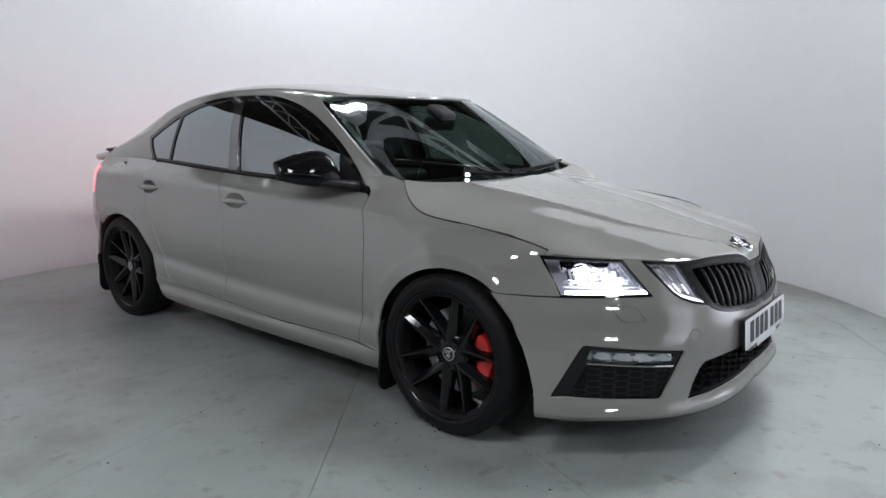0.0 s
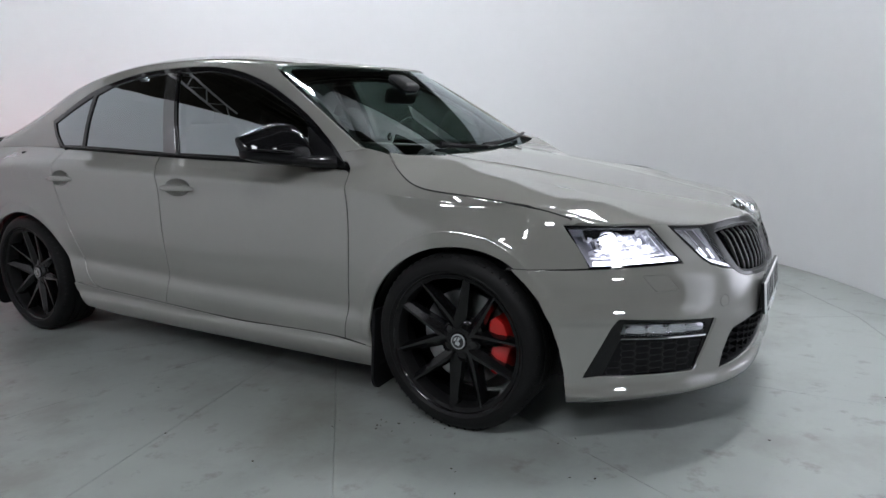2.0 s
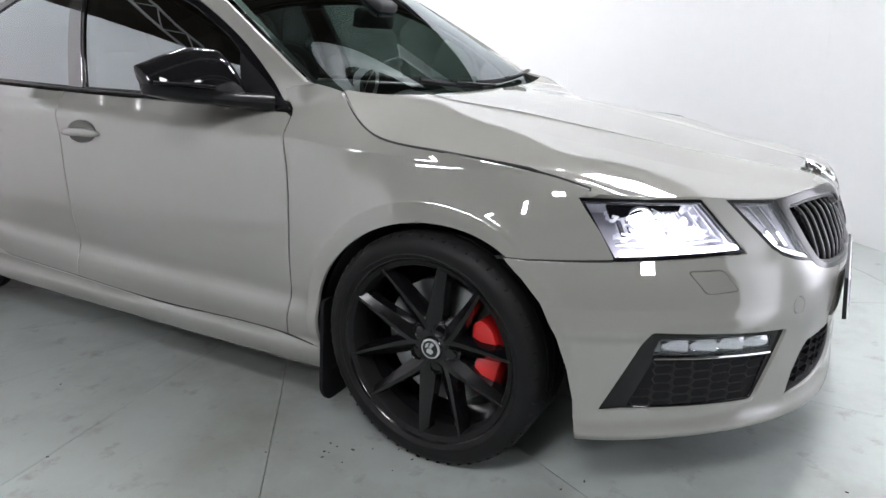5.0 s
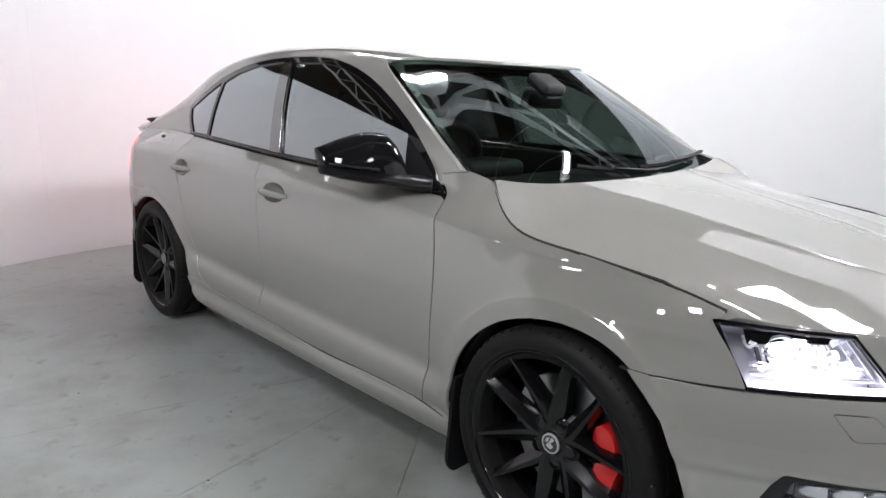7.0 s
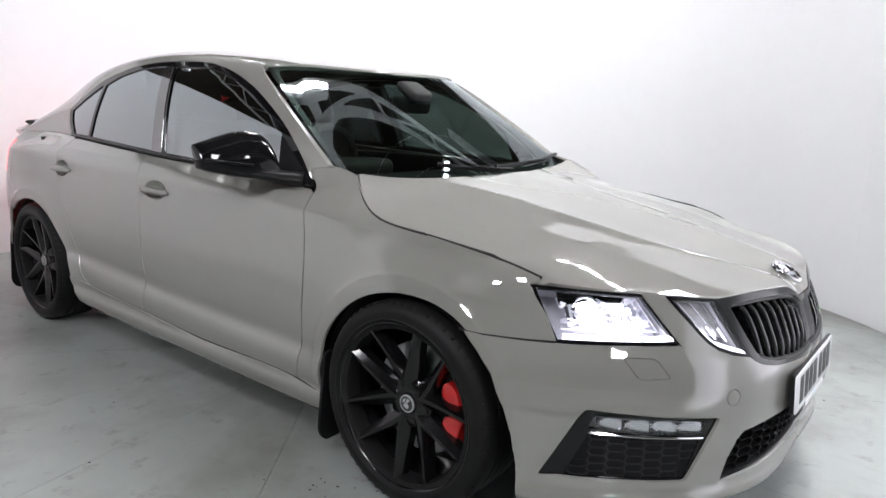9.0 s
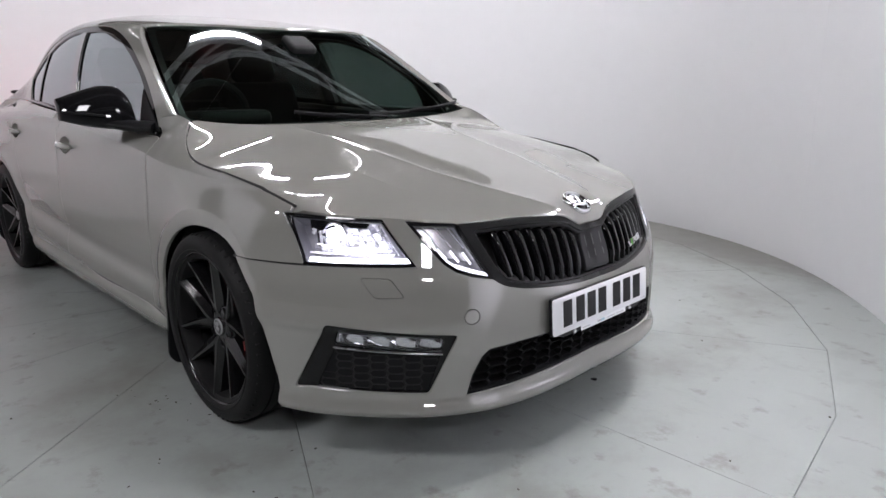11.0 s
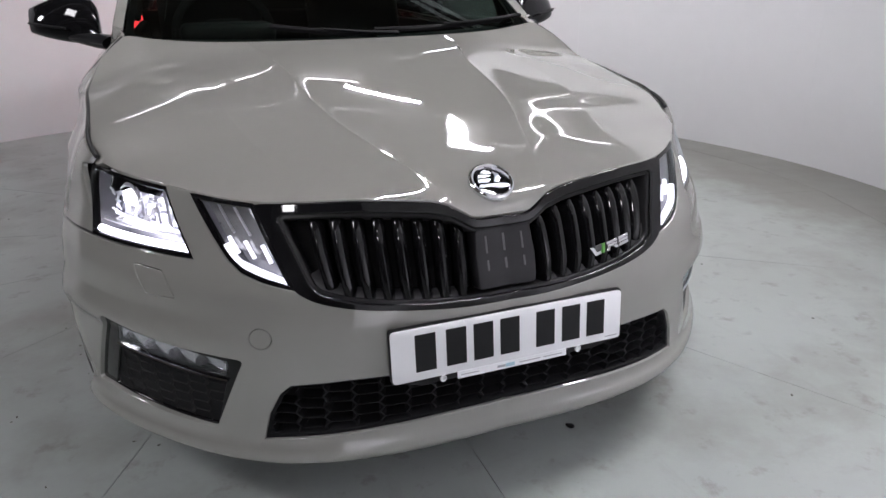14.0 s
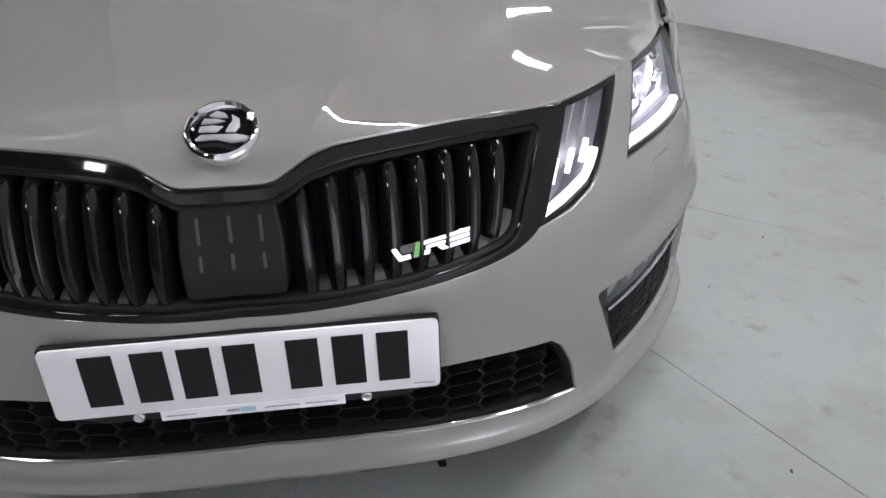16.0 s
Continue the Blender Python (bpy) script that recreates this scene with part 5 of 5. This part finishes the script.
# door mirrors
for side in (-1, 1):
    mirror = new("door_mirror")
    mirror.parent = car
    mirror["label"] = "gloss black door mirror"
    tops = crisp([(0, 1.040), (.06, 1.068), (.18, 1.091), (.36, 1.094), (.60, 1.081), (.85, 1.060), (1, 1.046)])
    lows = crisp([(0, .927), (.4, .934), (.75, .950), (.92, .962), (1, .968)])
    ahead = crisp([(0, -.640), (.25, -.655), (.6, -.690), (.88, -.735), (1, -.770)])
    astern = crisp([(0, -.735), (.3, -.775), (.7, -.805), (1, -.815)])
    for name, mat, a0, a1 in (("cap", GLOSS_BLACK, -4, 184), ("lower_shell", SATIN_BLACK, 180, 360)):
        verts, faces, n, m = [], [], 26, 24
        for i in range(n + 1):
            k = .5 - .5 * math.cos(math.pi * i / n)
            shut = min(1, 6.5 * math.sin(math.pi * i / n)) ** .5 if 0 < i < n else .02
            zt, zl, x0, x1 = (float(q(k)) for q in (tops, lows, ahead, astern))
            mid_z, mid_x = .958 + .040 * k, (x0 + x1) / 2
            for j in range(m + 1):
                a = radians(a0 + (a1 - a0) * j / m)
                ca, sa = math.copysign(abs(math.cos(a)) ** .72, math.cos(a)), math.copysign(abs(math.sin(a)) ** (.95 if name == "cap" else .45), math.sin(a))
                verts.append((mid_x - .030 * max(sa, 0) * shut + ca * (x0 - x1) / 2 * shut, side * (.795 + .228 * k), mid_z + sa * shut * ((zt - mid_z) if sa > 0 else (mid_z - zl)) * (1 if name == "cap" else .97)))
        for i in range(n):
            for j in range(m):
                q = (i * (m + 1) + j, i * (m + 1) + j + 1, (i + 1) * (m + 1) + j + 1, (i + 1) * (m + 1) + j)
                faces.append(q if side < 0 else q[::-1])
        link(name, verts, faces, mat, mirror)
    line = [(-.585, side * .745, .936), (-.63, side * .79, .941), (-.68, side * .84, .950), (-.72, side * .90, .958)]
    link("foot", *sweep(line, [.060, .056, .050, .030], 14, .42, (0, 0, 1)), SATIN_BLACK, mirror)
    strip = [(x - .002, side * y, z) for x, y, z in ((-.652, .90, .985), (-.677, .95, .992), (-.712, .99, .997), (-.752, 1.018, 1.001))]
    link("indicator", *sweep(strip, .0065, 8, .7), TRIM_BLACK, mirror, "dark indicator strip")
    gl = blob((.006, .095, .055), (2.6, 2.8), 28, lambda a, b, c: (-.790 + a - .035 * (b / .12), side * (.915 + b * .9), 1.012 + c * .9))
    link("glass", *gl, CHROME, mirror)


# ---- inside ----
def inside_part(name, bm, mat, label=""):
    return part(name, bm, mat, car, label)


inside_part("cabin_floor", box((2.5, 1.36, .05), (-1.75, 0, .30), .01), DARK)
inside_part("dashboard", box((.40, 1.34, .26), (-.66, 0, .76), .07, 4), DASH)
aa = np.linspace(-.93, .93, 25)
fore = screen(aa, np.full(25, .0)) + np.array((-.02, 0, -.012))
rows = [fore] + [np.stack([fore[:, 0] * (1 - k) + (-.80) * k, fore[:, 1] * (1 - .04 * k), fore[:, 2] * (1 - k) + (.935 - .03 * k ** 4) * k + .012 * math.sin(math.pi * k)], 1) for k in (.15, .3, .5, .7, .85, .95, 1)]
rows.append(rows[-1] + np.array((.01, 0, -.14)))
link("dash_top", np.concatenate(rows), [(r * 25 + i, r * 25 + i + 1, (r + 1) * 25 + i + 1, (r + 1) * 25 + i) for r in range(len(rows) - 1) for i in range(24)], DASH, car)
inside_part("instrument_hood", box((.20, .34, .07), (-.76, -.37, .950), .03, 4), DASH)
for side in (-1, 1):
    inside_part("door_card", box((2.0, .05, .55), (-1.55, side * .715, .66), .015), DASH)
    skin("pillar_lining", shell, lines([(-1.47, .985), (-1.61, .985), (-1.67, 1.33), (-1.54, 1.33)]), DASH, car, side=side, step=.03, thick=.03, gap=0, sink=.035)
    seat = new("front_seat")
    seat.parent = car
    part("cushion", box((.52, .50, .16), (-1.42, side * .37, .46), .05, 3), CLOTH, seat)
    part("backrest", box((.14, .50, .62), (0, 0, .31), .055, 4, pose(-1.66, side * .37, .50, 0, -17, 0)), CLOTH, seat)
    part("headrest", box((.10, .28, .19), (0, 0, .72), .045, 4, pose(-1.66, side * .37, .50, 0, -17, 0)), CLOTH, seat)
# unseen dark board, added to keep the tail lights' glow out of the cabin
inside_part("tail_glow_blocker", box((.02, 1.46, .64), (-2.84, 0, .66), .004), DASH)
inside_part("rear_bench", box((.50, 1.25, .16), (-2.30, 0, .48), .05, 3), CLOTH)
inside_part("rear_backrest", box((.16, 1.25, .62), (0, 0, .31), .06, 3, pose(-2.56, 0, .50, 0, -22, 0)), CLOTH)
for y in (-.36, .36):
    inside_part("rear_headrest", box((.09, .26, .14), (0, 0, .68), .04, 3, pose(-2.56, y, .50, 0, -22, 0)), CLOTH)
def liner(x, w):
    return roof(x, w) - np.array((0, 0, .035))
skin("headliner", liner, [(x * .99 - .03, y * .96) for x, y in roof_outline], DASH, car, step=.06, thick=0, gap=0)
wheel_line = [(-.93 + .045 * math.sin(a), -.37 + .185 * math.cos(a), .93 + .175 * math.sin(a)) for a in np.linspace(0, 2 * math.pi, 33)]
steer = new("steering_wheel")
steer.parent = car
link("rim", *sweep(wheel_line, .016, 8, 1, (1, 0, .3), False), CLOTH, steer)
part("boss", box((.06, .16, .13), (0, 0, 0), .03, 3, pose(-.90, -.37, .93, 0, 15, 0)), DASH, steer)
for a, b in (((-.93, -.54, .93), (-.90, -.44, .93)), ((-.93, -.20, .93), (-.90, -.30, .93)), ((-.96, -.37, .77), (-.90, -.37, .88))):
    link("spoke", *sweep([a, b], .016, 8, .6, (1, .1, .2)), DASH, steer)
inner_mirror = new("rear_view_mirror")
inner_mirror.parent = car
part("case", box((.035, .235, .075), (0, 0, 0), .018, 3, pose(-.76, 0, 1.205, 0, 12, 0)), DASH, inner_mirror)
part("sensor_box", box((.12, .13, .05), (0, 0, 0), .02, 3, pose(-.745, 0, 1.262, 0, 30, 0)), DASH, inner_mirror)
part("stem", box((.05, .03, .05), (0, 0, 0), .01, 2, pose(-.75, 0, 1.235, 0, 20, 0)), DASH, inner_mirror)
part("glass", box((.003, .215, .058), (0, 0, 0), .001, 1, pose(-.781, 0, 1.202, 0, 12, 0)), CHROME, inner_mirror)

# dark underside and engine bay, wheel housings
part("underbody", box((3.9, 1.40, .10), (-1.55, 0, .24), .02), DARK, car)
part("engine_bay", box((.95, 1.10, .42), (.22, 0, .48), .05), DARK, car)
part("boot_box", box((.95, 1.16, .66), (-3.05, 0, .65), .05), DARK, car)
for side in (-1, 1):
    for hub, wide, name in ((.02, .392, "wheel_housing"), (-2.66, .412, "wheel_housing")):
        verts, faces = [], []
        for k, a in enumerate(np.linspace(-18, 200, 30)):
            for w in (.838, .60, .55):
                r = 1.0 if w > .56 else .3
                verts.append((hub + wide * r * math.cos(radians(a)), side * w, .302 + .370 * r * math.sin(radians(a))))
        for k in range(29):
            for j in range(2):
                faces.append((k * 3 + j, k * 3 + j + 1, k * 3 + 4 + j, k * 3 + 3 + j))
        link(name, verts, faces, DARK, car)
    flap = [(-.374, .24), (-.378, .10), (-.360, .078), (-.335, .085), (-.318, .20), (-.322, .27)]
    part("mudflap", plate([tuple(p) for p in rounded([(.655, .09), (.855, .08), (.880, .12), (.868, .40), (.655, .40)], .02)], .012, Matrix(((0, .06, -1, -.362), (side, 0, 0, 0), (0, 1, 0, 0), (0, 0, 0, 1)))), TRIM_BLACK, car)
    part("mudflap", plate([tuple(p) for p in rounded([(.655, .10), (.845, .10), (.870, .14), (.860, .40), (.655, .40)], .02)], .012, Matrix(((0, .06, -1, -3.07), (side, 0, 0, 0), (0, 1, 0, 0), (0, 0, 0, 1)))), TRIM_BLACK, car)


# ---- wheels: built once with the axle along y, outer face at -y ----
def road_wheel(name, caliper):
    wheel = new(name)
    wheel.parent = car
    wheel["label"] = "black five-double-spoke alloy wheel with low tyre"
    tread = []
    for y0, y1 in ((-.088, -.052), (-.044, -.012), (-.004, .004 + .024), (.036, .052), (.060, .088)):
        tread += [(.3195, y0), (.3195, y1), (.313, y1 + .001), (.313, y1 + .007)]
    prof = [(.236, -.098), (.250, -.104), (.259, -.1110), (.266, -.1165), (.269, -.1150), (.282, -.1175), (.296, -.1150), (.308, -.1060), (.3155, -.0960)] + tread[:-2] + [(.3155, .096), (.300, .112), (.27, .116), (.243, .106), (.232, .09), (.232, -.09)]
    link("tyre", *lathe(prof, 96, True), RUBBER, wheel, "low-profile black rubber tyre", sharp=35)
    verts, faces = [], []
    for k in range(60):
        for s2 in (-1, 1):
            a = 2 * math.pi * (k + (.5 if s2 > 0 else 0)) / 60
            base = len(verts)
            for r in (.3190, .309):
                for da, y in ((-.010, s2 * .090), (.010, s2 * .090), (.016, s2 * .104), (-.004, s2 * .104)):
                    rr = r - (.0045 if abs(y) > .1 else 0)
                    verts.append((rr * math.cos(a + da), y, rr * math.sin(a + da)))
            faces += [tuple(base + i for i in q) for q in ((0, 1, 2, 3), (0, 1, 5, 4), (1, 2, 6, 5), (2, 3, 7, 6), (3, 0, 4, 7))]
    o = link("tread_shoulder", verts, faces, RUBBER, wheel)
    o["kind"] = "stuff"
    rim_prof = [(.2520, -.098), (.2575, -.104), (.2580, -.1080), (.2540, -.1090), (.2495, -.1050), (.2460, -.094), (.2400, -.060), (.222, -.02), (.216, .05), (.235, .095), (.242, .10), (.242, .09), (.236, -.08)]
    link("rim", *lathe(rim_prof, 96, True), WHEEL_BLACK, wheel, sharp=45)
    for i in range(5):
        for s2 in (-1, 1):
            mid = radians(100 + 72 * i)
            rows, rs = [], [.040, .065, .090, .120, .160, .200, .232, .246]
            for r in rs:
                f = (r - .04) / .198
                a = mid + s2 * radians(np.interp(r, [.04, .06, .08, .12, .17, .246], [5.0, 8.5, 12.0, 16.8, 19.8, 22.3]))
                wide = np.interp(r, [.04, .08, .12, .17, .246], [.022, .0275, .0245, .0185, .0140])
                face_y = np.interp(r, [.04, .075, .12, .19, .238], [-.066, -.074, -.080, -.092, -.101])
                deep = np.interp(r, [.04, .238], [-.020, -.055])
                c, s3 = math.cos(a), math.sin(a)
                tang = np.array((-s3, 0, c))
                ctr = np.array((r * c, 0, r * s3))
                for off, y in ((-1.0, deep), (-.92, face_y + .016), (-.30 * s2 - .25, face_y), (.25 - .30 * s2, face_y), (.92, face_y + .016), (1.0, deep)):
                    rows.append(ctr + tang * off * wide + np.array((0, y, 0)))
            faces = [(k * 6 + j, k * 6 + j + 1, k * 6 + 7 + j, k * 6 + 6 + j) for k in range(len(rs) - 1) for j in range(5)]
            faces += [tuple(range(6)), tuple((len(rs) - 1) * 6 + q for q in range(6))]
            link("spoke", rows, faces, WHEEL_BLACK, wheel, sharp=25)
    hub_prof = [(.004, -.070), (.030, -.070), (.033, -.066), (.036, -.0665), (.070, -.062), (.080, -.054), (.082, -.02)]
    link("hub", *lathe(hub_prof, 60), WHEEL_BLACK, wheel)
    for i in range(5):
        a = radians(100 + 36 + 72 * i)
        o = link("bolt", *lathe([(.0185, .004), (.0185, -.003), (.0165, -.0045), (.0150, -.003), (.0140, .010), (.0095, .011), (.0090, .004), (.0003, .004)], 20), WHEEL_BLACK, wheel)
        o.matrix_basis = Matrix.Translation((.056 * math.cos(a), -.062, .056 * math.sin(a)))
    o = link("centre_cap", *lathe([(.0275, -.069), (.0275, -.074), (.026, -.0752), (.0235, -.0752), (.0230, -.0745)], 40), SILVER, wheel, "white and black centre cap")
    link("cap_disc", *lathe([(.0230, -.0745), (.0003, -.0748)], 40), INK, wheel)
    for pts in ([(-.012, -.010), (.004, -.015), (.010, -.006), (.002, .002), (-.008, .000)], [(-.004, .003), (.003, .003), (.014, .014), (.004, .019)], [(-.016, .002), (-.008, .003), (-.002, .018), (-.012, .013)]):
        part("cap_shape", plate(pts, .0012, Matrix(((1, 0, 0, 0), (0, 0, -1, -.0746), (0, 1, 0, 0), (0, 0, 0, 1)))), SILVER, wheel)
    link("brake_disc", *lathe([(.070, -.008), (.172, -.008), (.174, -.004), (.174, .016), (.172, .020), (.070, .020)], 64), STEEL, wheel)
    link("disc_hat", *lathe([(.0005, -.030), (.072, -.030), (.076, -.020), (.078, -.006)], 40), IRON, wheel)
    if caliper:
        verts, faces = [], []
        angs = np.linspace(-38, 36, 14)
        sect = [(.118, -.012), (.122, -.046), (.150, -.058), (.186, -.054), (.198, -.030), (.198, .05), (.118, .05)]
        for k, a in enumerate(angs):
            pinch = 1 - .55 * max(0, abs(k - 6.5) / 6.5 - .75) / .25
            for r, y in sect:
                rr = .158 + (r - .158) * pinch
                yy = y + (.016 if abs(k - 6.5) < 1.2 and y < -.02 else 0)
                verts.append((rr * math.cos(radians(a)), yy, rr * math.sin(radians(a))))
        for k in range(13):
            for j in range(7):
                faces.append((k * 7 + j, k * 7 + (j + 1) % 7, (k + 1) * 7 + (j + 1) % 7, (k + 1) * 7 + j))
        faces += [tuple(range(7)), tuple(13 * 7 + j for j in range(7))]
        link("caliper", verts, faces, RED, wheel, "red painted brake caliper", sharp=50)
        part("caliper_bracket", box((.03, .04, .16), (.128, -.018, 0), .008), IRON, wheel)
    return wheel


front_wheel = road_wheel("front_wheel", True)
front_wheel.matrix_basis = pose(0, -.772, .32)
rear_wheel = road_wheel("rear_wheel", False)
rear_wheel.matrix_basis = pose(-2.68, -.758, .32, 0, -20, 0)
for src, x, y in ((front_wheel, 0, .772), (rear_wheel, -2.68, .758)):
    copy_thing(src, pose(x, y, .32, 0, 0, 180))


# ---- small things on the floor: grit and flakes of paint, each lying where it fell ----
def fleck(name, x, y, size, turn, mat, words):
    rnd = random.Random(int(1000 * (x + 9) + 17 * y))
    ring = [(size * (.55 + .45 * rnd.random()) * math.cos(a), .6 * size * (.55 + .45 * rnd.random()) * math.sin(a)) for a in np.linspace(0, 2 * math.pi, 9)[:-1]]
    ob = part(name, plate(ring, size * .35, Matrix(), size * .12), mat, None)
    ob.matrix_basis = pose(x, y, 0, 0, 0, turn)
    return tagged(ob, words, "debris", "bits on the floor")


DEBRIS = ((-1.89, -1.50, 8), (-.79, -1.83, 9), (-1.22, -1.92, 7), (1.33, .09, 8), (-.21, -.93, 9), (-.26, -.94, 6), (.40, -.75, 7), (-.49, -1.38, 8), (.12, -1.12, 7), (.54, -.97, 8), (.20, -1.24, 7), (.44, -1.23, 6), (.47, -1.0, 6), (.14, -1.13, 5), (1.45, .59, 9), (.84, .94, 8), (.51, 1.39, 7), (.36, -.81, 6), (-.03, 1.37, 8), (.21, 1.08, 6), (-.93, -1.38, 8), (-4.26, -.78, 9), (-1.33, -1.11, 7), (.98, -.47, 8))
for i, (x, y, mm) in enumerate(DEBRIS):
    fleck("grit", x, y, mm / 1000 * .75, 47 * i, GRIT, "small dark crumb of dirt on the grey floor")
near_wheel = random.Random(11)
for i in range(14):
    k = near_wheel.random()
    fleck("grit", -.48 + .42 * k + near_wheel.uniform(-.03, .03), -1.04 + .14 * k + near_wheel.uniform(-.05, .05), near_wheel.uniform(.002, .008), 61 * i, GRIT, "small dark crumb of dirt on the grey floor")
fleck("rubber_bit", .73, .28, .016, 35, INK, "small black scrap of rubber on the grey floor")
